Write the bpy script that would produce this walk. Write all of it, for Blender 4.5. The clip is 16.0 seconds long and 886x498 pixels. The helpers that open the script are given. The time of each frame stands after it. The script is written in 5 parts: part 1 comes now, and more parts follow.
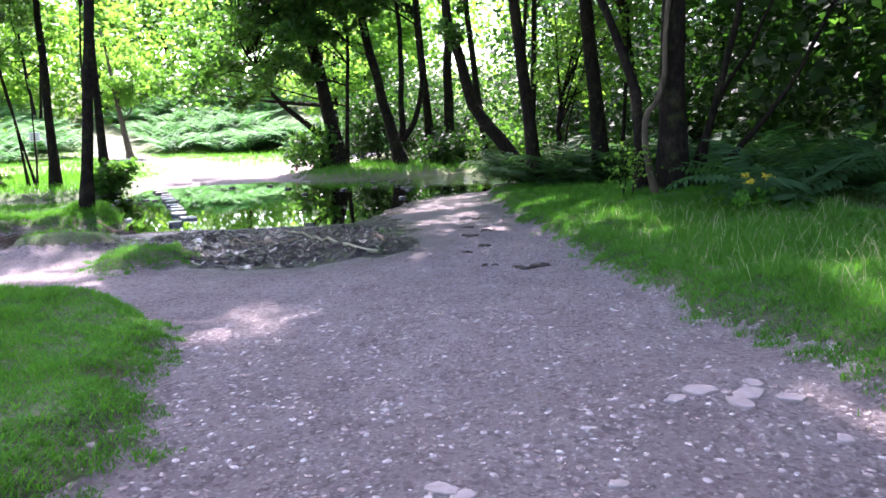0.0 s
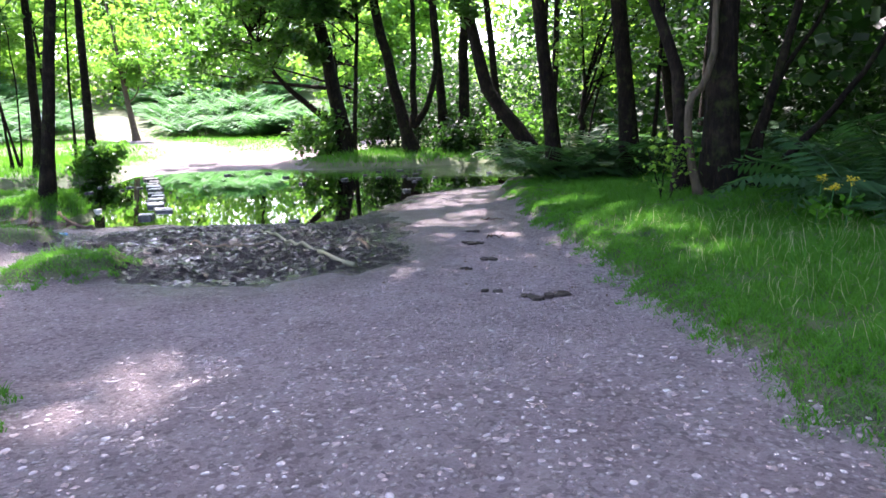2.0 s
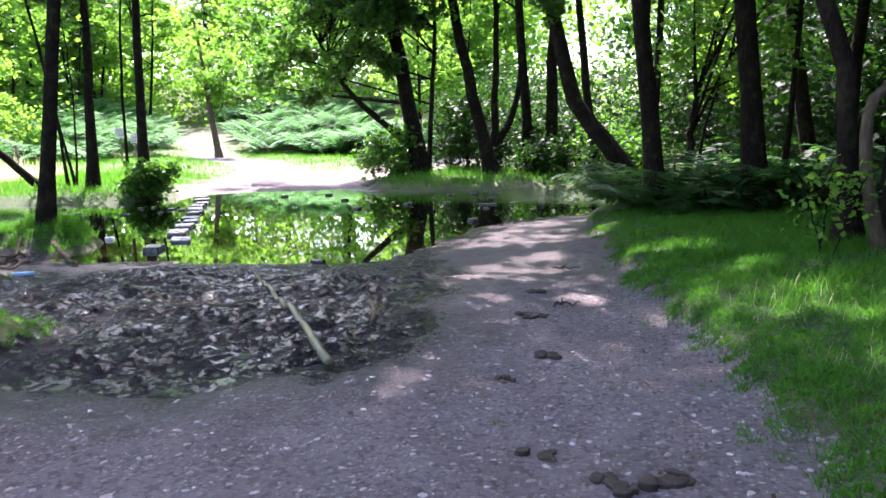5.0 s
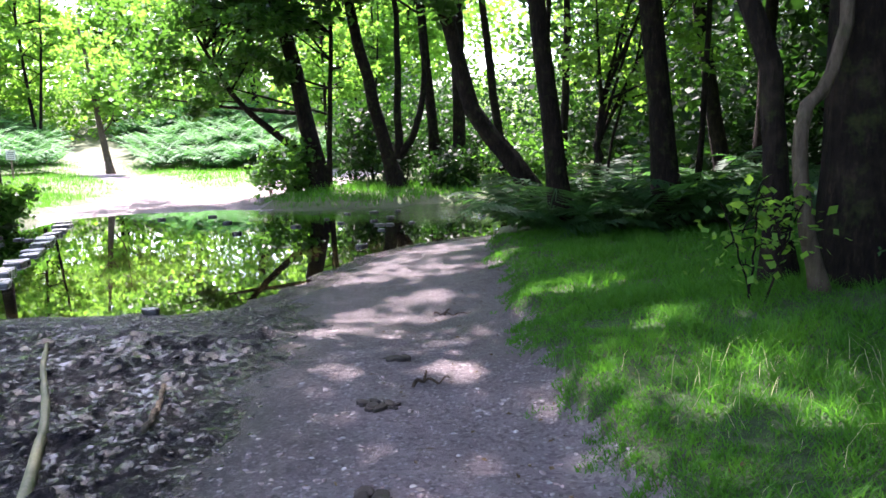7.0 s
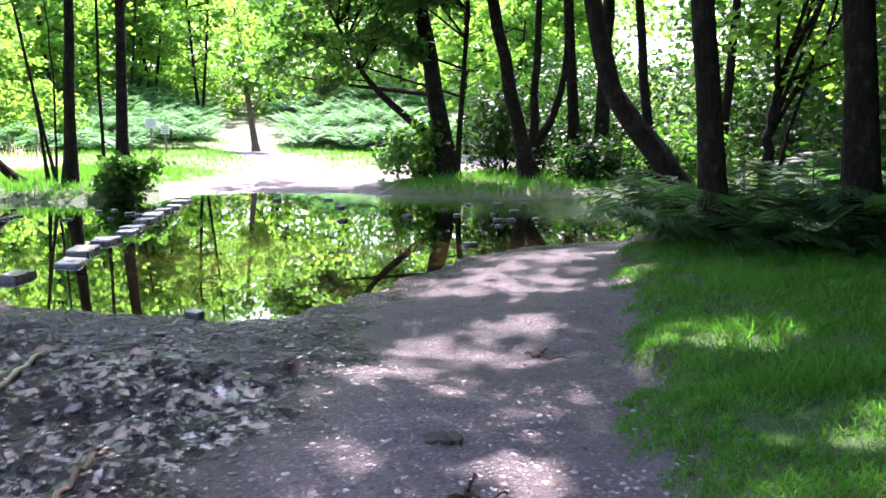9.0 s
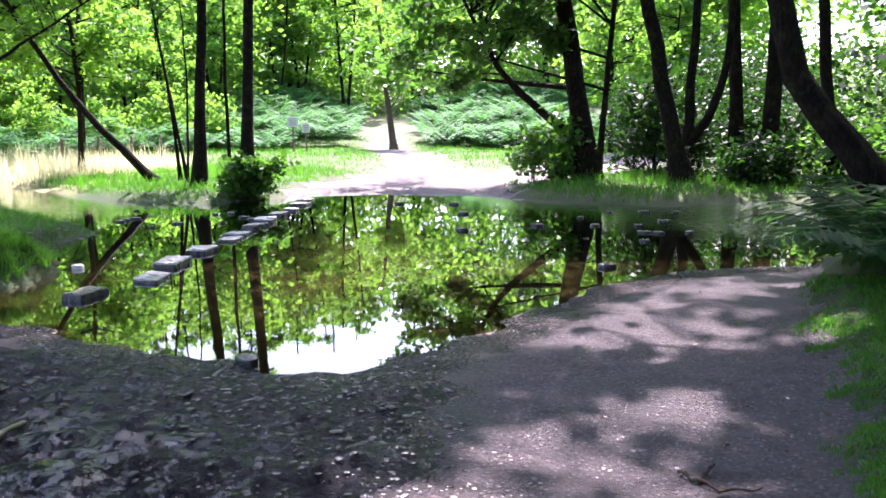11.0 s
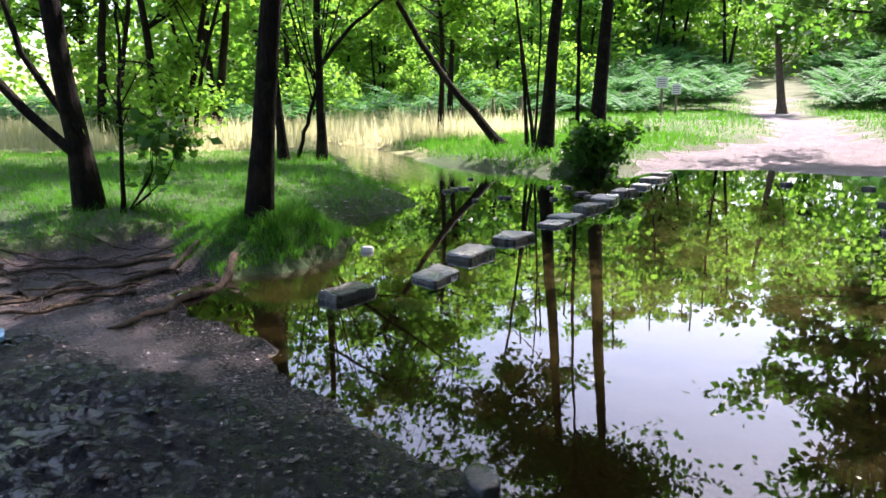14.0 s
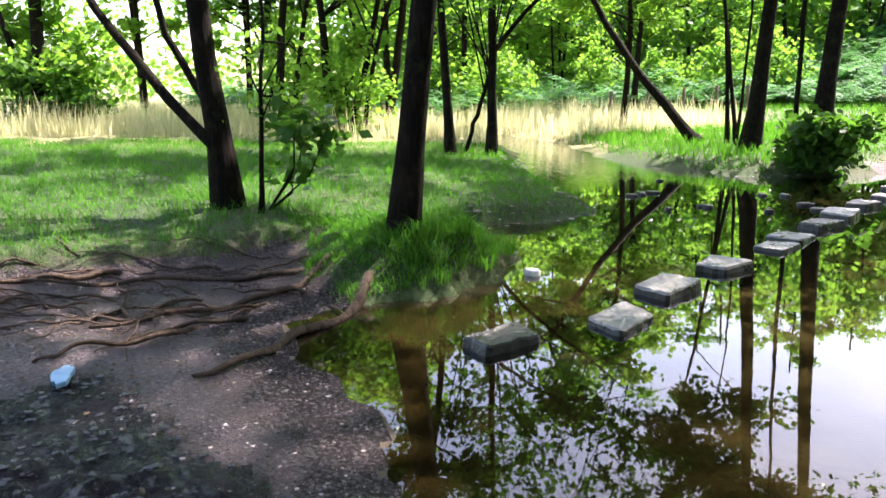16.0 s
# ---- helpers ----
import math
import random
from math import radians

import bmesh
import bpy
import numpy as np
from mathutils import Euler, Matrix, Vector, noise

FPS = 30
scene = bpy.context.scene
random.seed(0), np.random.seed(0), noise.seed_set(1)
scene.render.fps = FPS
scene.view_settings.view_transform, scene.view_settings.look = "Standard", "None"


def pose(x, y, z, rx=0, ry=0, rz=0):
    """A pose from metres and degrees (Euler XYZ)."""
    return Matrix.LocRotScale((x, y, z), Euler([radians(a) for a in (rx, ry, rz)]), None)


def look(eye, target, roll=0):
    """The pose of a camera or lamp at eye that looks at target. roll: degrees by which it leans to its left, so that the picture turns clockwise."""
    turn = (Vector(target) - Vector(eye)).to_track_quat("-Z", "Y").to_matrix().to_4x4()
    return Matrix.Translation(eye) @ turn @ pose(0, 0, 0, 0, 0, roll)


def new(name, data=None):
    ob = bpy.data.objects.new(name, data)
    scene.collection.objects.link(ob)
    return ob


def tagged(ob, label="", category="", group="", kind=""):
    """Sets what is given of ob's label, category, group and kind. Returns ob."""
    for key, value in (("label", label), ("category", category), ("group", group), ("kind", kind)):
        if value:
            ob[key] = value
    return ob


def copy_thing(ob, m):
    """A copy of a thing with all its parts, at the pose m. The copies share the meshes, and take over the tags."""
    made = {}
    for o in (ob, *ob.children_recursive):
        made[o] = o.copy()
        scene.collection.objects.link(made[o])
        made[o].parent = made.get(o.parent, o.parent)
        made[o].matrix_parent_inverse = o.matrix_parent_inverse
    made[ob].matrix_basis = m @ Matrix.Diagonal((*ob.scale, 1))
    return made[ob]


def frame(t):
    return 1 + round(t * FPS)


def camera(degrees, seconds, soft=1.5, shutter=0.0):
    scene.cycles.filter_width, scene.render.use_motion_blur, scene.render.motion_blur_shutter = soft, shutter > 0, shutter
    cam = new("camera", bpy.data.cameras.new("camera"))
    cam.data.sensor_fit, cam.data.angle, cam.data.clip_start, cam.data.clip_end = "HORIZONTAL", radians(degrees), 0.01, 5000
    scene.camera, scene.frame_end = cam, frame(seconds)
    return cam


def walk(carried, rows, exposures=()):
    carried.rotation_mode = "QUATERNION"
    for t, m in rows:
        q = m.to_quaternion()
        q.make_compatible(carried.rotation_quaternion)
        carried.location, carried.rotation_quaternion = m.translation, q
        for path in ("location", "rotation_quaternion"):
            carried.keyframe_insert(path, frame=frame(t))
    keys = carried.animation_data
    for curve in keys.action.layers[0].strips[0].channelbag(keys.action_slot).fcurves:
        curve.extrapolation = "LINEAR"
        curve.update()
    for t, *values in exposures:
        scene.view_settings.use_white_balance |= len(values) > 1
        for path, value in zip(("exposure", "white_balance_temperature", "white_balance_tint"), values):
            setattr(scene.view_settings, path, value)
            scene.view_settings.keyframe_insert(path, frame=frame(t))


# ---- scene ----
# ================= camera and its walk =================
cam = camera(62.5, 16.0, soft=1.6)
PATH = [
    (0, (1.342, -0.32, 1.923), (1.095, 1.636, 1.59), -2.2),
    (0.5, (1.326, 0.182, 1.886), (0.998, 2.116, 1.495), -2.9),
    (1, (1.277, 0.654, 1.903), (1.036, 2.602, 1.522), -1.5),
    (1.5, (1.334, 1.175, 1.906), (0.973, 3.107, 1.537), -1.8),
    (2, (1.362, 1.687, 1.868), (1.066, 3.631, 1.503), -1.3),
    (2.5, (1.386, 2.217, 1.864), (1.146, 4.167, 1.489), -0.9),
    (3, (1.484, 2.703, 1.889), (1.093, 4.627, 1.51), -2.5),
    (3.2, (1.494, 2.914, 1.849), (1.097, 4.837, 1.469), -2.8),
    (5.3, (1.305, 5.037, 1.787), (0.734, 6.933, 1.503), -1.4),
    (5.5, (1.335, 5.231, 1.797), (0.757, 7.127, 1.53), -1.8),
    (6, (1.393, 5.652, 1.785), (0.983, 7.593, 1.528), -2.2),
    (6.5, (1.41, 6.09, 1.814), (1.259, 8.064, 1.536), -1.2),
    (7, (1.548, 6.582, 1.854), (1.206, 8.531, 1.563), -1.8),
    (7.5, (1.627, 7.064, 1.836), (1.364, 9.023, 1.535), -0.2),
    (8, (1.632, 7.54, 1.822), (1.314, 9.497, 1.559), 0.3),
    (8.5, (1.647, 8.081, 1.813), (0.941, 9.933, 1.544), -0.4),
    (8.7, (1.608, 8.267, 1.783), (0.903, 10.113, 1.473), 0.2),
    (10.8, (1.054, 10.143, 1.793), (0.062, 11.853, 1.491), 0.1),
    (11, (1.002, 10.312, 1.801), (-0.054, 11.979, 1.475), -0.2),
    (11.5, (0.815, 10.718, 1.781), (-0.382, 12.273, 1.393), -1.1),
    (12, (0.526, 11.101, 1.787), (-0.755, 12.577, 1.36), -0.9),
    (12.5, (0.245, 11.496, 1.767), (-1.176, 12.829, 1.314), -1.1),
    (13, (-0.05, 11.834, 1.709), (-1.617, 12.986, 1.244), -2.1),
    (13.5, (-0.412, 12.177, 1.685), (-2.017, 13.282, 1.234), -0.8),
    (14, (-0.749, 12.544, 1.688), (-2.455, 13.503, 1.276), -0.7),
    (14.5, (-1.144, 12.803, 1.647), (-2.909, 13.64, 1.221), -0.5),
    (15, (-1.531, 13.021, 1.627), (-3.342, 13.743, 1.184), -0.3),
    (15.5, (-1.845, 13.188, 1.641), (-3.727, 13.694, 1.191), -1.1),
    (16, (-2.222, 13.222, 1.642), (-4.102, 13.752, 1.211), -0.7),
]

EXPOSURE = [(0.0, 2.75, 6250, 33), (3.0, 2.75, 6300, 30), (5.5, 2.5, 6350, 30), (8.5, 2.8, 6250, 32), (11.0, 2.35, 6150, 34), (13.5, 1.95, 6450, 27), (14.5, 1.9, 6650, 24), (16.0, 2.25, 6850, 23)]
walk(cam, [(t, look(eye, target, roll)) for t, eye, target, roll in PATH], EXPOSURE)

# ================= world and sun =================
SUN_AZ, SUN_EL = -29.0, 55.0      # degrees: azimuth from +y towards +x, elevation
world = bpy.data.worlds.new("sky")
scene.world = world
world.use_nodes = True
wn, wl = world.node_tree.nodes, world.node_tree.links
sky = wn.new("ShaderNodeTexSky")
sky.sky_type, sky.sun_disc = "NISHITA", False
sky.sun_elevation, sky.sun_rotation = radians(SUN_EL), radians(SUN_AZ)
sky.air_density, sky.dust_density = 1.0, 2.0
wn["Background"].inputs["Strength"].default_value = 0.15
wl.new(sky.outputs[0], wn["Background"].inputs["Color"])
sun = new("sun", bpy.data.lights.new("sun", "SUN"))
sun.data.energy, sun.data.angle, sun.data.color = 4.2, radians(0.6), (1.0, 0.96, 0.90)
sun_dir = Vector((math.sin(radians(SUN_AZ)) * math.cos(radians(SUN_EL)), math.cos(radians(SUN_AZ)) * math.cos(radians(SUN_EL)), math.sin(radians(SUN_EL))))
sun.matrix_world = look(sun_dir * 60, (0, 0, 0))
# sun patches that gaps are cut in the crowns to let through: x, y, radius on the ground
SHAFTS = [(-0.9, 4.85, 0.75), (-1.1, 5.7, 0.3), (-4.85, 7.9, 0.7), (-3.9, 8.8, 0.7), (-0.75, 13.2, 0.5), (-0.35, 13.9, 0.65), (-0.2, 14.6, 0.45), (-1.1, 18.4, 0.7), (-0.5, 18.8, 0.6), (-1.2, 17.0, 0.45),
          (-1.36, 16.2, 0.65), (-0.57, 16.6, 0.65), (0.8, 16.7, 0.3), (-6.0, 13.3, 0.8), (-7.4, 12.2, 0.35), (1.6, 13.6, 0.5), (2.3, 11.9, 0.35), (0.7, 11.6, 0.22), (-7.2, 14.6, 0.5), (-9.2, 11.5, 0.8),
          (-10.8, 11.3, 1.2), (-12.5, 13.2, 1.1), (-11.5, 9.3, 1.0), (-13.5, 16.0, 1.1), (-12.2, 18.3, 0.8), (-9.3, 14.6, 0.6)]

# ================= materials =================
def material(name):
    m = bpy.data.materials.new(name)
    m.use_nodes = True
    return m, m.node_tree.nodes, m.node_tree.links, m.node_tree.nodes["Principled BSDF"]


def ramp(n, l, source, stops):
    r = n.new("ShaderNodeValToRGB")
    el = r.color_ramp.elements
    while len(el) < len(stops):
        el.new(0.5)
    for e, (p, c) in zip(el, stops):
        e.position, e.color = p, (*c, 1)
    l.new(source, r.inputs[0])
    return r.outputs[0]


def noise_tex(n, l, scale, detail=4, rough=0.6, vector=None):
    t = n.new("ShaderNodeTexNoise")
    t.inputs["Scale"].default_value, t.inputs["Detail"].default_value, t.inputs["Roughness"].default_value = scale, detail, rough
    l.new(vector or position(n), t.inputs["Vector"])
    return t.outputs["Fac"]


def position(n):
    g = n.get("where") or n.new("ShaderNodeNewGeometry")
    g.name = "where"
    return g.outputs["Position"]


def mix(n, l, fac, a, b, blend="MIX"):
    x = n.new("ShaderNodeMix")
    x.data_type, x.blend_type = "RGBA", blend
    for sock, v in ((x.inputs[0], fac), (x.inputs[6], a), (x.inputs[7], b)):
        if isinstance(v, (int, float)):
            sock.default_value = v
        elif isinstance(v, tuple):
            sock.default_value = (*v, 1)
        else:
            l.new(v, sock)
    return x.outputs[2]


def maths(n, l, op, a, b=0.0, clamp=False):
    x = n.new("ShaderNodeMath")
    x.operation, x.use_clamp = op, clamp
    for sock, v in ((x.inputs[0], a), (x.inputs[1], b)):
        if isinstance(v, (int, float)):
            sock.default_value = v
        else:
            l.new(v, sock)
    return x.outputs[0]


def bump(n, l, height, strength, distance, bsdf):
    b = n.new("ShaderNodeBump")
    b.inputs["Strength"].default_value, b.inputs["Distance"].default_value = strength, distance
    l.new(height, b.inputs["Height"])
    l.new(b.outputs[0], bsdf.inputs["Normal"])


def attribute(n, name):
    a = n.new("ShaderNodeAttribute")
    a.attribute_name = name
    return a.outputs["Fac"]


def soil_material(name, dry_stops, wet_stops, bump_scale, gloss, chip=0.5):
    """Earth that runs from dry to wet with the mesh's own wetness."""
    m, n, l, p = material(name)
    fine, coarse = noise_tex(n, l, 45, 6, 0.75), noise_tex(n, l, 2.2, 5, 0.65)
    grain = noise_tex(n, l, 160, 3, 0.7)
    wet = attribute(n, "wet")
    blotch = maths(n, l, "ADD", wet, maths(n, l, "MULTIPLY", maths(n, l, "SUBTRACT", coarse, 0.5), 0.55), True)
    t = maths(n, l, "ADD", maths(n, l, "MULTIPLY", fine, 0.7), maths(n, l, "MULTIPLY", grain, 0.3))
    dry = mix(n, l, 0.75, ramp(n, l, t, dry_stops), mix(n, l, 0.5, ramp(n, l, t, dry_stops), ramp(n, l, coarse, dry_stops)))
    chips = n.new("ShaderNodeTexVoronoi")
    chips.inputs["Scale"].default_value = 34
    l.new(position(n), chips.inputs["Vector"])
    split = n.new("ShaderNodeSeparateColor")
    l.new(chips.outputs["Color"], split.inputs[0])
    core = maths(n, l, "MULTIPLY", ramp(n, l, split.outputs[0], [(0.62, (0, 0, 0)), (0.8, (1, 1, 1))]), ramp(n, l, chips.outputs["Distance"], [(0.25, (1, 1, 1)), (0.5, (0, 0, 0))]))
    pit = ramp(n, l, split.outputs[1], [(0.0, (0.5, 0.5, 0.5)), (0.45, (1, 1, 1))])
    dry = mix(n, l, maths(n, l, "MULTIPLY", core, 0.75), mix(n, l, 0.8, dry, pit, "MULTIPLY"), dry_stops[-1][1])
    l.new(mix(n, l, blotch, dry, mix(n, l, maths(n, l, "MULTIPLY", core, chip), ramp(n, l, t, wet_stops), dry_stops[1][1])), p.inputs["Base Color"])
    film = ramp(n, l, maths(n, l, "ADD", maths(n, l, "MULTIPLY", noise_tex(n, l, 32, 5, 0.75), 0.6), maths(n, l, "MULTIPLY", fine, 0.4)), [(0.53, (gloss, gloss, gloss)), (0.58, (0.36, 0.36, 0.36))])
    l.new(mix(n, l, blotch, (0.25, 0.25, 0.25), ramp(n, l, film, [(gloss + 0.02, (0.35, 0.35, 0.35)), (0.34, (0.22, 0.22, 0.22))])), p.inputs["Specular IOR Level"])
    l.new(mix(n, l, blotch, (0.93, 0.93, 0.93), film), p.inputs["Roughness"])
    bump(n, l, maths(n, l, "ADD", noise_tex(n, l, bump_scale, 6, 0.75), maths(n, l, "ADD", maths(n, l, "MULTIPLY", grain, 0.3), maths(n, l, "MULTIPLY", core, 0.5))), 1.0, 0.075, p)
    return m


GRAVEL = soil_material("gravel_earth", [(0.28, (0.14, 0.105, 0.108)), (0.5, (0.35, 0.285, 0.29)), (0.72, (0.56, 0.50, 0.505))], [(0.36, (0.010, 0.008, 0.010)), (0.5, (0.07, 0.055, 0.06)), (0.66, (0.22, 0.18, 0.185))], 38, 0.14)


def mud_material():
    """Black churned mud: dull crumbs, and films of standing water between them that mirror the sky."""
    m, n, l, p = material("wet_mud")
    clod, fine = noise_tex(n, l, 16, 4, 0.6), noise_tex(n, l, 70, 4, 0.7)
    pool = ramp(n, l, maths(n, l, "ADD", maths(n, l, "MULTIPLY", noise_tex(n, l, 17, 6, 0.78), 0.72), maths(n, l, "MULTIPLY", noise_tex(n, l, 1.6, 3, 0.6), 0.28)), [(0.44, (0, 0, 0)), (0.585, (1, 1, 1))])
    puddle = ramp(n, l, maths(n, l, "ADD", maths(n, l, "MULTIPLY", noise_tex(n, l, 11, 6, 0.76), 0.72), maths(n, l, "MULTIPLY", noise_tex(n, l, 1.6, 3, 0.6), 0.28)), [(0.465, (0, 0, 0)), (0.54, (1, 1, 1))])
    pool = mix(n, l, attribute(n, "heap"), pool, puddle)
    dull = ramp(n, l, maths(n, l, "ADD", maths(n, l, "MULTIPLY", clod, 0.6), maths(n, l, "MULTIPLY", fine, 0.4)), [(0.36, (0.003, 0.003, 0.005)), (0.56, (0.010, 0.009, 0.013)), (0.74, (0.04, 0.034, 0.038))])
    l.new(mix(n, l, pool, dull, (0.004, 0.0045, 0.009)), p.inputs["Base Color"])
    l.new(mix(n, l, pool, (0.55, 0.55, 0.55), (0.05, 0.05, 0.05)), p.inputs["Roughness"])
    l.new(mix(n, l, pool, (0.1, 0.1, 0.1), (0.85, 0.85, 0.85)), p.inputs["Specular IOR Level"])
    dry = maths(n, l, "SUBTRACT", 1.0, maths(n, l, "MULTIPLY", pool, 0.82))
    bump(n, l, maths(n, l, "MULTIPLY", dry, maths(n, l, "ADD", clod, maths(n, l, "MULTIPLY", fine, 0.25))), 1.0, 0.05, p)
    return m


MUD = mud_material()


def grass_ground():
    m, n, l, p = material("grass_ground")
    a, b, c = noise_tex(n, l, 30, 5, 0.7), noise_tex(n, l, 0.8, 4, 0.6), noise_tex(n, l, 0.07, 3, 0.5)
    green = ramp(n, l, a, [(0.25, (0.012, 0.026, 0.006)), (0.55, (0.035, 0.075, 0.014)), (0.8, (0.075, 0.135, 0.03))])
    straw = ramp(n, l, a, [(0.25, (0.20, 0.20, 0.07)), (0.7, (0.46, 0.42, 0.20))])
    l.new(mix(n, l, maths(n, l, "ADD", attribute(n, "dry"), maths(n, l, "MULTIPLY", maths(n, l, "SUBTRACT", b, 0.55), 0.5), True), mix(n, l, attribute(n, "bare"), green, ramp(n, l, a, [(0.3, (0.035, 0.026, 0.02)), (0.7, (0.12, 0.095, 0.08))])), straw), p.inputs["Base Color"])
    p.inputs["Roughness"].default_value = 0.85
    bump(n, l, a, 0.8, 0.05, p)
    return m


GRASS_GROUND = grass_ground()


def bed_material():
    m, n, l, p = material("stream_bed")
    a, b = noise_tex(n, l, 22, 5, 0.7), noise_tex(n, l, 1.6, 4, 0.6)
    v = n.new("ShaderNodeTexVoronoi")
    v.inputs["Scale"].default_value = 9
    l.new(position(n), v.inputs["Vector"])
    base = ramp(n, l, a, [(0.3, (0.02, 0.0125, 0.005)), (0.55, (0.06, 0.036, 0.014)), (0.75, (0.15, 0.095, 0.042))])
    l.new(mix(n, l, maths(n, l, "MULTIPLY", b, 0.8), base, ramp(n, l, v.outputs["Distance"], [(0.1, (0.06, 0.042, 0.02)), (0.6, (0.025, 0.018, 0.008))])), p.inputs["Base Color"])
    bump(n, l, a, 0.5, 0.02, p)
    return m


BED = bed_material()


def water_material():
    m, n, l, p = material("water")
    n.remove(p)
    clear, gloss, add = n.new("ShaderNodeBsdfTransparent"), n.new("ShaderNodeBsdfGlossy"), n.new("ShaderNodeMixShader")
    clear.inputs["Color"].default_value = (0.48, 0.45, 0.28, 1)
    gloss.inputs["Roughness"].default_value = 0.015
    f = n.new("ShaderNodeFresnel")
    f.inputs["IOR"].default_value = 1.33
    b = n.new("ShaderNodeBump")
    b.inputs["Strength"].default_value, b.inputs["Distance"].default_value = 0.35, 0.02
    calm, riff = noise_tex(n, l, 3.0, 2, 0.5), noise_tex(n, l, 6, 2, 0.5)
    h = maths(n, l, "ADD", maths(n, l, "MULTIPLY", calm, 0.05), maths(n, l, "MULTIPLY", maths(n, l, "MULTIPLY", riff, attribute(n, "riffle")), 6.0))
    l.new(h, b.inputs["Height"])
    l.new(b.outputs[0], gloss.inputs["Normal"])
    l.new(b.outputs[0], f.inputs["Normal"])
    boost = maths(n, l, "MULTIPLY", f.outputs[0], 2.05, True)
    l.new(boost, add.inputs[0])
    l.new(clear.outputs[0], add.inputs[1])
    l.new(gloss.outputs[0], add.inputs[2])
    l.new(add.outputs[0], n["Material Output"].inputs["Surface"])
    return m


WATER = water_material()


def leaf_material(name, dark, light, through_colour, share=0.5, rough=0.45):
    """A leaf that lets light through; each leaf has its own tint."""
    m, n, l, p = material(name)
    g = n.new("ShaderNodeNewGeometry")
    tint = ramp(n, l, g.outputs["Random Per Island"], [(0.0, dark), (1.0, light)])
    patch = noise_tex(n, l, 0.45, 3, 0.6)
    l.new(mix(n, l, patch, tint, mix(n, l, 0.5, tint, light)), p.inputs["Base Color"])
    p.inputs["Roughness"].default_value, p.inputs["Specular IOR Level"].default_value = rough, 0.25
    t, x = n.new("ShaderNodeBsdfTranslucent"), n.new("ShaderNodeMixShader")
    l.new(mix(n, l, g.outputs["Random Per Island"], tuple(c * 0.7 for c in through_colour), through_colour), t.inputs["Color"])
    x.inputs[0].default_value = share
    l.new(p.outputs[0], x.inputs[1])
    l.new(t.outputs[0], x.inputs[2])
    l.new(x.outputs[0], n["Material Output"].inputs["Surface"])
    return m


LEAF = leaf_material("alder_leaf", (0.014, 0.048, 0.013), (0.045, 0.13, 0.03), (0.12, 0.33, 0.03), 0.5, 0.38)
# Paler copy of alder_leaf, sunlight put into its colour; also on saplings.
LEAF_PALE = leaf_material("pale_sun_painted_leaf", (0.04, 0.12, 0.02), (0.12, 0.27, 0.045), (0.30, 0.62, 0.06), 0.55, 0.6)
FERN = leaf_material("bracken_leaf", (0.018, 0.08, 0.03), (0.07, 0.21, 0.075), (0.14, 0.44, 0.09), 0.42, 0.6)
# Darker copy of bracken_leaf, with the wood edge's shade painted in.
FERN_SHADE = leaf_material("shade_painted_bracken_leaf", (0.012, 0.045, 0.016), (0.04, 0.11, 0.04), (0.10, 0.30, 0.05), 0.42, 0.6)
BLADE = leaf_material("grass_blade", (0.018, 0.085, 0.009), (0.06, 0.20, 0.022), (0.14, 0.46, 0.03), 0.45, 0.6)
STRAW = leaf_material("dry_grass_blade", (0.34, 0.34, 0.15), (0.62, 0.58, 0.33), (0.80, 0.78, 0.48), 0.6, 0.6)
# Darker copy of alder_leaf: the deep wood's shade is put into its colour.
LEAF_SHADE = leaf_material("shade_painted_leaf", (0.007, 0.024, 0.008), (0.024, 0.062, 0.018), (0.035, 0.12, 0.012), 0.4, 0.5)


def bark_material(name, stops, scale, moss):
    m, n, l, p = material(name)
    mp = n.new("ShaderNodeMapping")
    mp.inputs["Scale"].default_value = (1, 1, 0.22)
    l.new(position(n), mp.inputs["Vector"])
    ridges = noise_tex(n, l, scale, 6, 0.7, mp.outputs[0])
    blot = noise_tex(n, l, 2.6, 4, 0.65)
    c = mix(n, l, maths(n, l, "MULTIPLY", blot, 0.7), ramp(n, l, ridges, stops), ramp(n, l, blot, stops))
    c = mix(n, l, ramp(n, l, noise_tex(n, l, 5, 4, 0.7), [(0.55, (0, 0, 0)), (0.75, (moss, moss, moss))]), c, (0.06, 0.085, 0.02))
    l.new(c, p.inputs["Base Color"])
    p.inputs["Roughness"].default_value, p.inputs["Specular IOR Level"].default_value = 0.92, 0.15
    bump(n, l, ridges, 1.0, 0.06, p)
    return m


BARK = bark_material("alder_bark", [(0.35, (0.004, 0.003, 0.0022)), (0.55, (0.018, 0.012, 0.008)), (0.75, (0.062, 0.044, 0.03))], 24, 0.5)
BARK_PALE = bark_material("pale_bark", [(0.3, (0.035, 0.025, 0.016)), (0.55, (0.12, 0.09, 0.06)), (0.8, (0.25, 0.20, 0.145))], 18, 0.35)
ROOT = bark_material("root_bark", [(0.3, (0.04, 0.028, 0.02)), (0.6, (0.15, 0.108, 0.082)), (0.8, (0.32, 0.25, 0.20))], 30, 0.1)


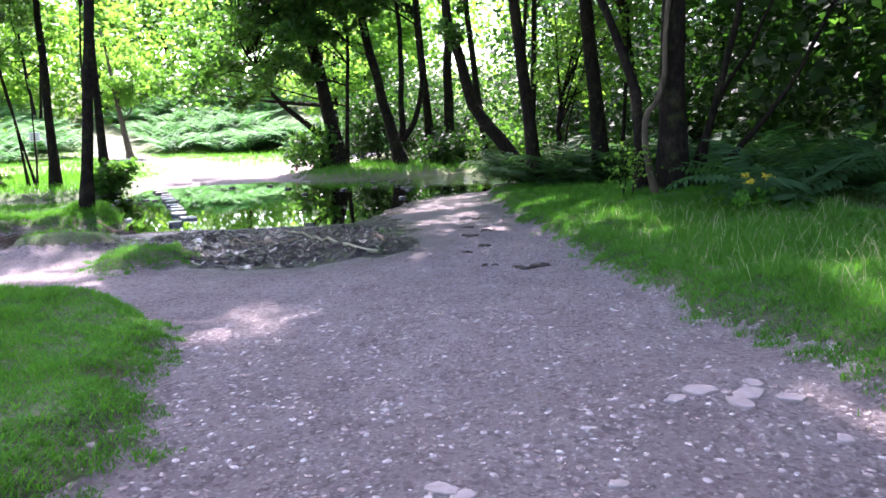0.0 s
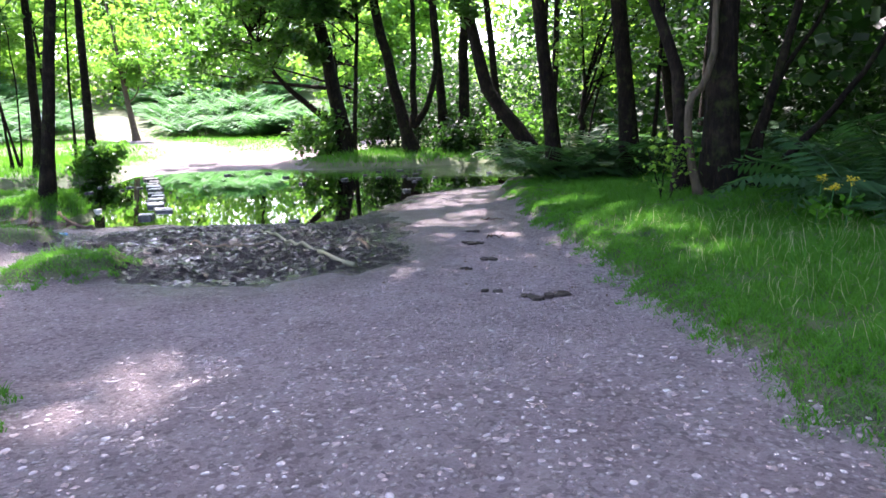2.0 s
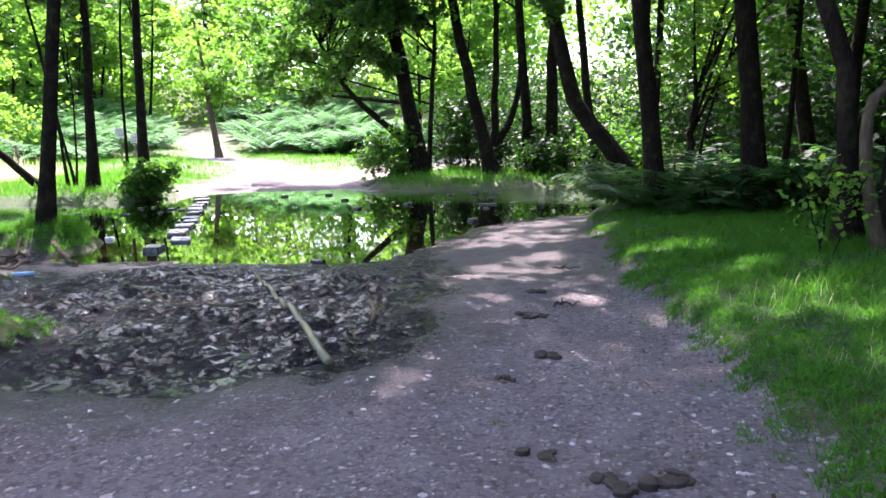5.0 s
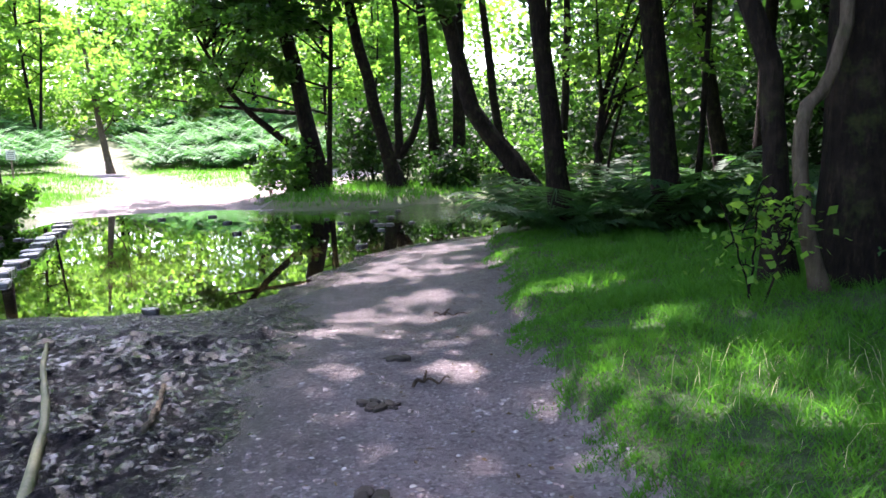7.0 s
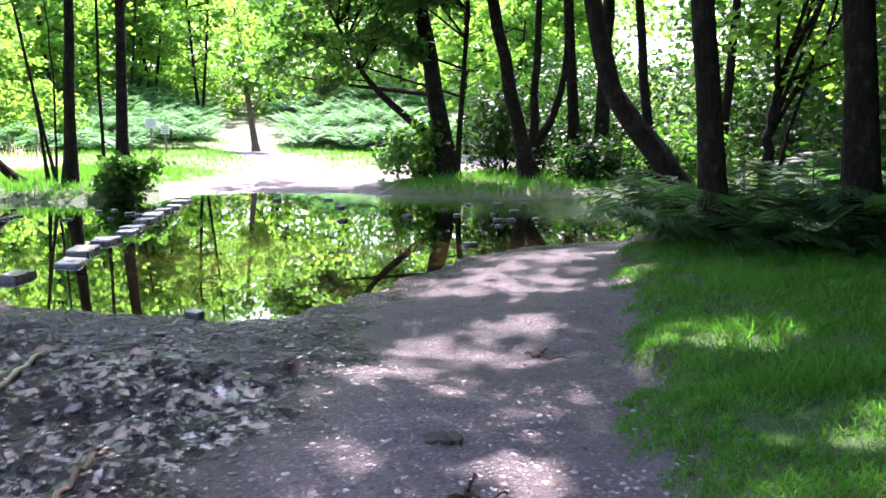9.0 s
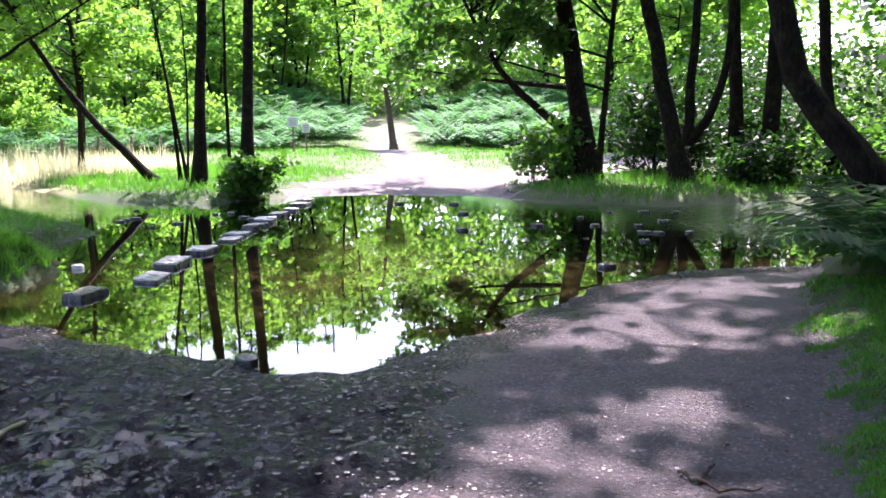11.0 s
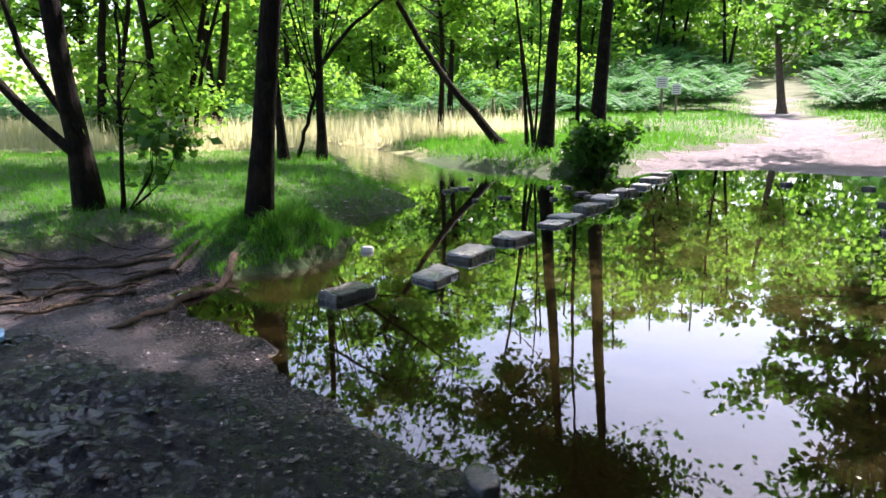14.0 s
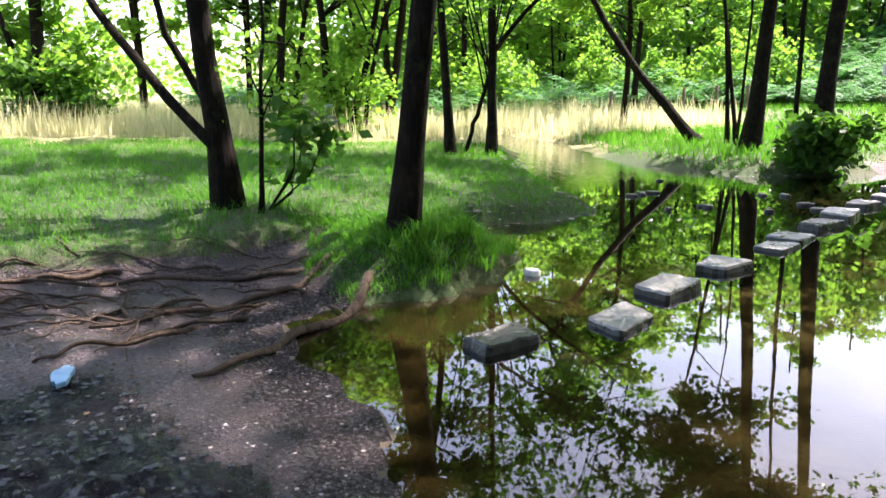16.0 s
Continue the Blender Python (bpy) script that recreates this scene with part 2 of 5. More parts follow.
def stone_material(name, stops, rough, moss=0.0):
    m, n, l, p = material(name)
    a, b = noise_tex(n, l, 26, 6, 0.7), noise_tex(n, l, 4, 4, 0.6)
    c = mix(n, l, 0.4, ramp(n, l, a, stops), ramp(n, l, b, stops))
    info = n.new("ShaderNodeObjectInfo")
    c = mix(n, l, maths(n, l, "MULTIPLY", info.outputs["Random"], 0.35), c, stops[0][1])
    if moss:
        c = mix(n, l, ramp(n, l, b, [(0.5, (0, 0, 0)), (0.66, (moss, moss, moss))]), c, (0.07, 0.075, 0.025))
    l.new(c, p.inputs["Base Color"])
    l.new(ramp(n, l, b, [(0.35, (rough, rough, rough)), (0.7, (rough + 0.3, rough + 0.3, rough + 0.3))]), p.inputs["Roughness"])
    bump(n, l, a, 0.5, 0.01, p)
    return m


SLAB = stone_material("wet_slab", [(0.3, (0.16, 0.155, 0.15)), (0.6, (0.32, 0.31, 0.30)), (0.8, (0.48, 0.465, 0.45))], 0.2, 0.25)
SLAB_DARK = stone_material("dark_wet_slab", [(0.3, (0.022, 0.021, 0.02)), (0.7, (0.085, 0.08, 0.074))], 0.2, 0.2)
PEBBLE = stone_material("pebble", [(0.25, (0.20, 0.15, 0.145)), (0.55, (0.34, 0.29, 0.28)), (0.8, (0.50, 0.46, 0.45))], 0.7)


def pebble_islands():
    m, n, l, p = material("loose_gravel")
    g = n.new("ShaderNodeNewGeometry")
    c = ramp(n, l, g.outputs["Random Per Island"], [(0.0, (0.15, 0.105, 0.10)), (0.55, (0.31, 0.25, 0.24)), (0.9, (0.42, 0.37, 0.36)), (1.0, (0.52, 0.48, 0.46))])
    l.new(mix(n, l, maths(n, l, "MULTIPLY", noise_tex(n, l, 60, 4, 0.7), 0.5), c, (0.17, 0.13, 0.12)), p.inputs["Base Color"])
    p.inputs["Roughness"].default_value = 0.75
    return m


GRAVEL_BITS = pebble_islands()
MUD_BITS = stone_material("mud_crumb", [(0.3, (0.004, 0.004, 0.006)), (0.7, (0.03, 0.027, 0.032))], 0.15)
WOOD = bark_material("weathered_wood", [(0.3, (0.10, 0.075, 0.05)), (0.6, (0.25, 0.20, 0.14)), (0.8, (0.4, 0.34, 0.26))], 40, 0.1)
BOARD = stone_material("painted_board", [(0.3, (0.55, 0.56, 0.52)), (0.7, (0.8, 0.8, 0.77))], 0.4)
DUNG = stone_material("dark_dung", [(0.3, (0.022, 0.016, 0.012)), (0.7, (0.07, 0.05, 0.038))], 0.7)
LITTER = stone_material("blue_white_plastic", [(0.3, (0.12, 0.36, 0.62)), (0.7, (0.55, 0.74, 0.86))], 0.3)
MOSSLOG = stone_material("mossy_log_bark", [(0.3, (0.07, 0.07, 0.03)), (0.6, (0.24, 0.23, 0.13)), (0.8, (0.5, 0.48, 0.40))], 0.4, 0.4)
PETAL = leaf_material("yellow_petal", (0.6, 0.45, 0.02), (0.8, 0.65, 0.05), (0.7, 0.6, 0.05), 0.4)
LITTER_LEAF = leaf_material("fallen_leaf", (0.05, 0.032, 0.018), (0.17, 0.11, 0.055), (0.1, 0.06, 0.02), 0.15)

# ================= mesh helpers =================
rng = np.random.default_rng(7)


def mesh_of(name, verts, faces, mat, smooth=False):
    """A mesh from arrays; faces all have the same number of corners."""
    me = bpy.data.meshes.new(name)
    verts, faces = np.asarray(verts, dtype=np.float32), np.asarray(faces, dtype=np.int32)
    k = faces.shape[1]
    me.vertices.add(len(verts))
    me.vertices.foreach_set("co", verts.ravel())
    me.loops.add(faces.size)
    me.loops.foreach_set("vertex_index", faces.ravel())
    me.polygons.add(len(faces))
    me.polygons.foreach_set("loop_start", np.arange(0, faces.size, k, dtype=np.int32))
    me.update(calc_edges=True)
    me.polygons.foreach_set("use_smooth", np.full(len(faces), smooth))
    me.materials.append(mat)
    return me


def part(name, data, parent, label=""):
    ob = new(name, data)
    ob.parent = parent
    return tagged(ob, label)


def thing(name, x, y, z, label, category, group="", kind=""):
    ob = new(name)
    ob.location = (x, y, z)
    return tagged(ob, label, category, group, kind)


class Pile:
    """Collects pieces of geometry into one mesh."""

    def __init__(self):
        self.v, self.f, self.count = [], [], 0

    def add(self, v, f):
        self.v.append(v)
        self.f.append(f + self.count)
        self.count += len(v)

    def mesh(self, name, mat, smooth=True):
        return mesh_of(name, np.concatenate(self.v), np.concatenate(self.f), mat, smooth)


def smoothstep(a, b, x):
    t = np.clip((x - a) / (b - a), 0, 1)
    return t * t * (3 - 2 * t)


def curve_through(points, count):
    """Catmull-Rom samples through a few points."""
    p = np.asarray(points, float)
    p = np.vstack([2 * p[0] - p[1], p, 2 * p[-1] - p[-2]])
    s = np.linspace(0, len(p) - 3 - 1e-6, count)
    i, t = s.astype(int), (s % 1)[:, None]
    a, b, c, d = p[i], p[i + 1], p[i + 2], p[i + 3]
    return 0.5 * (2 * b + (c - a) * t + (2 * a - 5 * b + 4 * c - d) * t ** 2 + (3 * b - a - 3 * c + d) * t ** 3)


def tube(points, radii, sides=8, rough=0.0, closed=True):
    """A tapering tube along points, all quads, with pointed ends."""
    p, r = np.asarray(points, float), np.asarray(radii, float)
    d = np.gradient(p, axis=0)
    d /= np.linalg.norm(d, axis=1)[:, None] + 1e-9
    ref = np.where(np.abs(d[:, 2:3]) > 0.9, [[1.0, 0, 0]], [[0, 0, 1.0]])
    u = np.cross(d, ref)
    for i in range(1, len(u)):
        u[i] = u[i - 1] - d[i] * (u[i - 1] @ d[i])
        u[i] /= np.linalg.norm(u[i]) + 1e-9
    u[0] /= np.linalg.norm(u[0]) + 1e-9
    w = np.cross(d, u)
    a = np.linspace(0, 2 * np.pi, sides, endpoint=False)
    rr = r[:, None] * (1 + rough * (rng.random((1, sides)) - 0.5) * 1.4 + rough * (rng.random((len(p), sides)) - 0.5) * 0.8)
    v = p[:, None] + (u[:, None] * np.cos(a)[None, :, None] + w[:, None] * np.sin(a)[None, :, None]) * rr[:, :, None]
    v = v.reshape(-1, 3)
    i = np.arange(len(p) - 1)[:, None] * sides
    j, k = np.arange(sides)[None], (np.arange(sides)[None] + 1) % sides
    f = np.stack([i + j, i + k, i + sides + k, i + sides + j], -1).reshape(-1, 4)
    return v, f


def stone_verts(rx, ry, rz, sides=12, seed=0, flat=0.75):
    """An irregular, flat-topped stone of quads."""
    g = np.random.default_rng(seed)
    outline = 1 + (g.random(sides) - 0.5) * (0.42 if flat < 0.6 else 0.13)
    a = np.linspace(0, 2 * np.pi, sides, endpoint=False) + (g.random(sides) - 0.5) * 0.25
    c, s = np.cos(a), np.sin(a)
    square = 1 / np.maximum(np.abs(c), np.abs(s)) ** flat
    prof = [(-1.6, 0.95), (0.55, 1.0), (0.88, 0.97), (1.0, 0.89), (1.02, 0.5), (1.0, 0.02)]
    v = []
    for z, k in prof:
        jit = 1 + (g.random(sides) - 0.5) * 0.06
        v.append(np.stack([rx * k * c * outline * square * jit, ry * k * s * outline * square * jit, rz * z + rz * 0.15 * (g.random(sides) - 0.5) * (k < 1) * (k > 0.1)], -1))
    v = np.concatenate(v)
    n = len(prof)
    i = np.arange(n - 1)[:, None] * sides
    j, k = np.arange(sides)[None], (np.arange(sides)[None] + 1) % sides
    return v, np.stack([i + j, i + k, i + sides + k, i + sides + j], -1).reshape(-1, 4)


# ================= the lie of the land =================
SHORE = np.array([
    (-8.0, 15.4), (-7.8, 14.9), (-7.7, 14.3), (-7.6, 13.7), (-7.3, 13.45), (-6.5, 13.55), (-5.9, 13.75), (-5.3, 13.85), (-4.4, 13.85), (-3.6, 13.95),
    (-3.0, 14.1), (-2.5, 14.4), (-2.2, 14.9), (-2.05, 15.8), (-2.0, 16.9), (-1.9, 18.1), (-1.35, 19.6), (-0.6, 20.4), (0.1, 20.9), (0.5, 22.2),
    (2.5, 23.5), (8, 25), (18, 27), (18, 30.5), (8, 30.6), (-0.9, 30.0), (-2.6, 28.8), (-4.0, 27.2), (-6.1, 27.0), (-9.0, 27.2),
    (-11, 26.7), (-12.3, 25.3), (-12.9, 24.2), (-13.3, 22.3), (-15.5, 21.6), (-17.2, 21.6), (-19, 22.1), (-20.7, 22.4), (-24, 22.6), (-34, 22),
    (-34, 20.6), (-24, 20.7), (-20.1, 20.0), (-16.2, 18.8), (-13.6, 18.2), (-10.9, 17.8), (-10.4, 16.8), (-10.6, 15.8), (-10.0, 15.5), (-9.0, 15.8)])
MUDFLAT = np.array([(-4.7, 9.5), (-3.3, 8.5), (-2.3, 8.1), (-1.5, 8.2), (-0.75, 8.7), (-0.35, 9.4), (-0.35, 10.2), (-0.6, 10.9), (-0.75, 12.0), (-1.0, 13.2), (-1.6, 14.6), (-2.1, 15.0), (-3.2, 14.2), (-4.2, 13.7), (-5.2, 13.0), (-6.4, 12.3), (-6.3, 11.4), (-5.4, 10.3)])


def inside(poly, x, y):
    hit = np.zeros(x.shape, bool)
    for (ax, ay), (bx, by) in zip(poly, np.roll(poly, -1, 0)):
        cross = (ay > y) != (by > y)
        hit ^= cross & (x < (bx - ax) * (y - ay) / (by - ay + 1e-12) + ax)
    return hit


def edge_distance(line, x, y, closed=True):
    best = np.full(x.shape, 1e9)
    ends = np.roll(line, -1, 0) if closed else line[1:]
    for (ax, ay), (bx, by) in zip(line, ends):
        dx, dy = bx - ax, by - ay
        t = np.clip(((x - ax) * dx + (y - ay) * dy) / (dx * dx + dy * dy + 1e-12), 0, 1)
        best = np.minimum(best, np.hypot(x - ax - t * dx, y - ay - t * dy))
    return best


def signed(poly, x, y):
    d = edge_distance(poly, x, y)
    return np.where(inside(poly, x, y), -d, d)


WAVES = [(rng.normal(size=2), rng.random() * 6.28) for _ in range(24)]


def ripple(x, y, size):
    """Smooth noise of about unit range with features of a given size."""
    out = np.zeros(np.shape(x))
    for i, (k, ph) in enumerate(WAVES):
        s = (0.6 + 0.09 * i) * 6.28 / size / 1.6
        kk = k / np.linalg.norm(k)
        out += np.sin(s * (kk[0] * x + kk[1] * y) + ph * (i + 1))
    return out / 5.0


RIGHT_EDGE = np.array([(-12, 5.0), (-3, 4.3), (2, 3.35), (4.0, 2.95), (4.5, 2.8), (5.3, 2.55), (6.3, 2.35), (7.6, 2.15), (9.7, 1.85), (10.7, 1.6), (12, 1.3), (13.5, 1.05), (15, 1.0), (16, 0.75), (17.5, 0.4), (19.5, 0.25), (21.5, 0.0)])
LEFT_EDGE = np.array([(-12, 0.2), (0, -0.3), (2.3, -0.5), (2.7, -0.55), (3.3, -1.0), (4.1, -1.15), (5.1, -1.7), (5.6, -2.4), (5.95, -3.7), (6.3, -6.0), (6.6, -12.0)])
FAR_PATH = np.array([(-10.3, 26.5), (-12.5, 30.5), (-17, 36.5), (-23, 43.5), (-30, 52), (-42, 68), (-58, 88), (-70, 104)])
SIDE_PATH = np.array([(-11, 29.5), (-9.0, 34), (-9.5, 40), (-8, 52)])


def zones(x, y):
    """Signed distance to the water, and how far a place is path (0 to 1), mud and dry meadow."""
    d = signed(SHORE, x, y) + (0.07 * ripple(x, y, 0.9) + 0.03 * ripple(y, x, 0.3)) * smoothstep(20, 17, y)
    wob = 0.10 * ripple(x, y, 1.1) + 0.035 * ripple(y, x, 0.35)
    right = np.interp(y, RIGHT_EDGE[:, 0], RIGHT_EDGE[:, 1]) - x + wob
    left = x - np.interp(y, LEFT_EDGE[:, 0], LEFT_EDGE[:, 1]) + wob
    near = np.where((y < 22.5) & (x > -30), np.minimum(right, np.where(y < 6.6, left, 1.0)), -1.0)
    # bare ground runs out to the left past the roots; grass takes over beyond
    west = x - np.interp(y, [6, 8, 9.5, 11, 12, 13, 14.2, 15.6], [-14, -9.5, -8.2, -8.8, -9.0, -9.2, -9.4, -8.6]) + wob
    near = np.minimum(near, np.where(y > 6.6, west, 1.0))
    for cx, cy, rx, ry in ((-3.85, 8.85, 0.6, 0.75), (-6.3, 10.7, 0.8, 0.75), (-8.5, 15.0, 1.35, 1.25), (-7.6, 7.5, 1.0, 0.35)):
        near = np.minimum(near, (np.hypot((x - cx) / rx, (y - cy) / ry) - 1) * min(rx, ry) + wob)
    far = 1.2 + 2.2 * smoothstep(34, 25.5, y) - edge_distance(FAR_PATH, x, y, False) + wob * 2
    far = np.maximum(far, 2.2 - edge_distance(SIDE_PATH, x, y, False) + wob * 3)
    far = np.where(y > 22.5, far, -1.0)
    mud = -signed(MUDFLAT, x, y) + wob * 1.2
    return d, np.maximum(near, far), mud


def hill(x, y):
    s = -0.5 * x + 0.87 * y
    cut = edge_distance(FAR_PATH, x, y, False)
    rise = 0.17 * np.clip(s - 57, 0, 60) * (0.45 + 0.55 * smoothstep(1.5, 12, cut)) + 0.05 * np.clip(s - 117, 0, 200)
    return rise + 0.03 * np.clip(x - 3, 0, 40) * smoothstep(0, 3, x - 2)


def land(x, y):
    """Height of the ground over the water's level."""
    x, y = np.asarray(x, float), np.asarray(y, float)
    d, path, mud = zones(x, y)
    grassy = smoothstep(0.15, -0.25, path)
    bank = 0.17 * smoothstep(0.0, 0.35, d) * grassy
    out = 0.02 * smoothstep(0, 0.4, d) + 0.044 * np.minimum(d, 8.5) + 0.035 * np.clip(d - 8.5, 0, 6) + bank
    far = smoothstep(24, 28, y)
    out = out * (1 - far) + far * (0.02 + bank + 0.03 * np.minimum(d, 12))
    out = out + hill(x, y) + 0.03 * ripple(x, y, 3.0) * smoothstep(0.2, 2, d)
    out += 0.010 * ripple(x, y, 0.5) * smoothstep(0, 0.6, d)
    wetmud = smoothstep(0.0, 0.35, mud)
    lumps = np.abs(ripple(x, y, 0.42)) * 0.55 + np.abs(ripple(y, -x, 0.23)) * 0.45
    drier = smoothstep(13.4, 11.9, y + 0.12 * x) * smoothstep(-5.9, -4.9, x)
    out += wetmud * (lumps - 0.35) * (0.022 + 0.045 * drier) * smoothstep(0.05, 0.5, d)
    for cx, cy, r, h in ((-8.45, 14.8, 0.75, 0.22), (-6.3, 10.7, 0.8, 0.13), (-3.75, 8.65, 0.5, 0.05), (-10.4, 13.1, 0.9, 0.12), (3.7, 12.6, 1.6, 0.16)):
        out += h * np.exp(-((x - cx) ** 2 + (y - cy) ** 2) / (r * r))
    below = -0.30 * smoothstep(0, 4.5, -d) - 0.015 - 0.004 * ripple(x, y, 0.6)
    shallow = smoothstep(-10, -13, x) * 0.12
    below = np.minimum(below + shallow, -0.02 - 0.005 * ripple(x, y, 0.8))
    return np.where(d > 0, out, below * smoothstep(0, 0.25, -d))


def land_at(x, y):
    return float(land(np.array([x]), np.array([y]))[0])


def spread(dense_a, dense_b, step, reach):
    mid = np.arange(dense_a, dense_b + 1e-6, step)
    grow = step * np.cumsum(1.09 ** np.arange(1, 90))
    grow = grow[grow < reach]
    return np.concatenate([(dense_a - grow)[::-1], mid, dense_b + grow])


def build_ground():
    xs, ys = spread(-9.6, 3.6, 0.065, 700), spread(1.5, 16.5, 0.065, 900)
    X, Y = np.meshgrid(xs, ys)
    Z = land(X, Y)
    d, path, mud = zones(X, Y)
    V = np.stack([X, Y, Z], -1).reshape(-1, 3)
    nx = len(xs)
    i, j = np.meshgrid(np.arange(len(ys) - 1), np.arange(nx - 1), indexing="ij")
    F = np.stack([i * nx + j, i * nx + j + 1, (i + 1) * nx + j + 1, (i + 1) * nx + j], -1).reshape(-1, 4)
    mean = lambda a: a.ravel()[F].mean(1)
    fd, fp, fm, fy = mean(d), mean(path), mean(mud), mean(Y)
    kind = np.where(fd < 0, 3, np.where((fm > 0) & (fp > 0) & (fy < 22), 2, np.where(fp > 0, 1, 0)))
    crest = Z.ravel()[F].max(1)
    kind = np.where((kind == 3) & (crest > 0.004), np.where(fp < 0.1, 0, 1), kind)
    wet = np.clip(np.maximum(smoothstep(-1.1, 0.3, mud), np.maximum(smoothstep(1.6, 0.2, d) * 0.95, smoothstep(9.5, 13.0, Y) * 0.6 * smoothstep(-12, -9.5, X))), 0, 1)
    wet = np.maximum(wet, 0.8 * smoothstep(-6.2, -7.2, X) * smoothstep(10.2, 11.2, Y) * smoothstep(17, 16, Y))
    wet = np.where(Y > 23, smoothstep(0.5, 0, d) * 0.7, wet)
    dry = smoothstep(-17, -21, X) * smoothstep(30, 26, Y) * 0.9 + smoothstep(24, 27, Y) * 0.12 + 0.06
    for k, name, mat, label, category in (
            (0, "ground", GRASS_GROUND, "green woodland grass and meadow rising to a hill", "grass"),
            (1, "path", GRAVEL, "mauve-grey stony earth path with embedded gravel", "path"),
            (2, "mud_bank", MUD, "churned black wet mud beside the ford", "mud"),
            (3, "stream_bed", BED, "brown silty stream bed under shallow water", "stream bed")):
        f = F[kind == k]
        used, back = np.unique(f, return_inverse=True)
        me = mesh_of(name, V[used], back.reshape(f.shape), mat, True)
        for attr, values in (("wet", wet), ("dry", dry), ("heap", smoothstep(13.2, 11.9, Y + 0.12 * X) * smoothstep(-5.9, -4.9, X)), ("bare", smoothstep(-0.2, 0.02, path + 0.12 * ripple(X, Y, 0.3)) * 0.6)):
            me.attributes.new(attr, "FLOAT", "POINT").data.foreach_set("value", values.ravel()[used].astype(np.float32))
        tagged(new(name, me), label, category, kind="structure")


build_ground()


def build_water():
    xs, ys = np.arange(-35, 20.01, 0.5), np.arange(13, 32.01, 0.5)
    X, Y = np.meshgrid(xs, ys)
    V = np.stack([X, Y, np.zeros_like(X)], -1).reshape(-1, 3)
    nx = len(xs)
    i, j = np.meshgrid(np.arange(len(ys) - 1), np.arange(nx - 1), indexing="ij")
    F = np.stack([i * nx + j, i * nx + j + 1, (i + 1) * nx + j + 1, (i + 1) * nx + j], -1).reshape(-1, 4)
    near = signed(SHORE, X, Y).ravel()[F].min(1) < 0.4
    used, back = np.unique(F[near], return_inverse=True)
    me = mesh_of("water", V[used], back.reshape(-1, 4), WATER, True)
    riffle = np.maximum(smoothstep(-5.0, -1.0, X) * smoothstep(22.5, 24.5, Y), smoothstep(-12.5, -15, X) * 0.2)
    riffle = np.maximum(riffle, smoothstep(24.5, 26.5, Y) * smoothstep(-9, -4, X) * 0.8)
    me.attributes.new("riffle", "FLOAT", "POINT").data.foreach_set("value", riffle.ravel()[used].astype(np.float32))
    tagged(new("water", me), "still dark reflecting water of a shallow ford", "water", kind="structure")


build_water()


# ================= trees =================
def leaves(centres, spreads, count, size, g, droop=0.35, foot=(0, 0, 0)):
    """Leaf quads scattered round clump centres, left out along the shafts so that sun patches fall there."""
    which = g.integers(0, len(centres), count)
    off = g.normal(size=(count, 3)) * spreads[which][:, None] * np.array([1, 1, 0.7])
    c = centres[which] + off
    h = (c[:, 2] + foot[2] - 0.2) / sun_dir.z
    px, py = c[:, 0] + foot[0] - sun_dir.x * h, c[:, 1] + foot[1] - sun_dir.y * h
    keep = np.ones(count, bool)
    for sx, sy, r in SHAFTS:
        keep &= (np.hypot(px - sx, py - sy) > r * (1 + 0.55 * ripple(px, py, 0.45))) | (h < 1.5)
    c = c[keep]
    count = len(c)
    axis = g.normal(size=(count, 3))
    axis[:, 2] = axis[:, 2] * 0.5 - droop
    axis /= np.linalg.norm(axis, axis=1)[:, None]
    side = np.cross(axis, g.normal(size=(count, 3)) * [0.5, 0.5, 1.0])
    side /= np.linalg.norm(side, axis=1)[:, None] + 1e-9
    s = (size * (0.6 + 0.8 * g.random(count)))[:, None]
    a, b = c - axis * s * 0.5, c + axis * s * 0.5
    m = c - axis * s * 0.05
    v = np.stack([a, m + side * s * 0.36, b, m - side * s * 0.36], 1).reshape(-1, 3)
    return v, np.arange(count * 4).reshape(-1, 4)


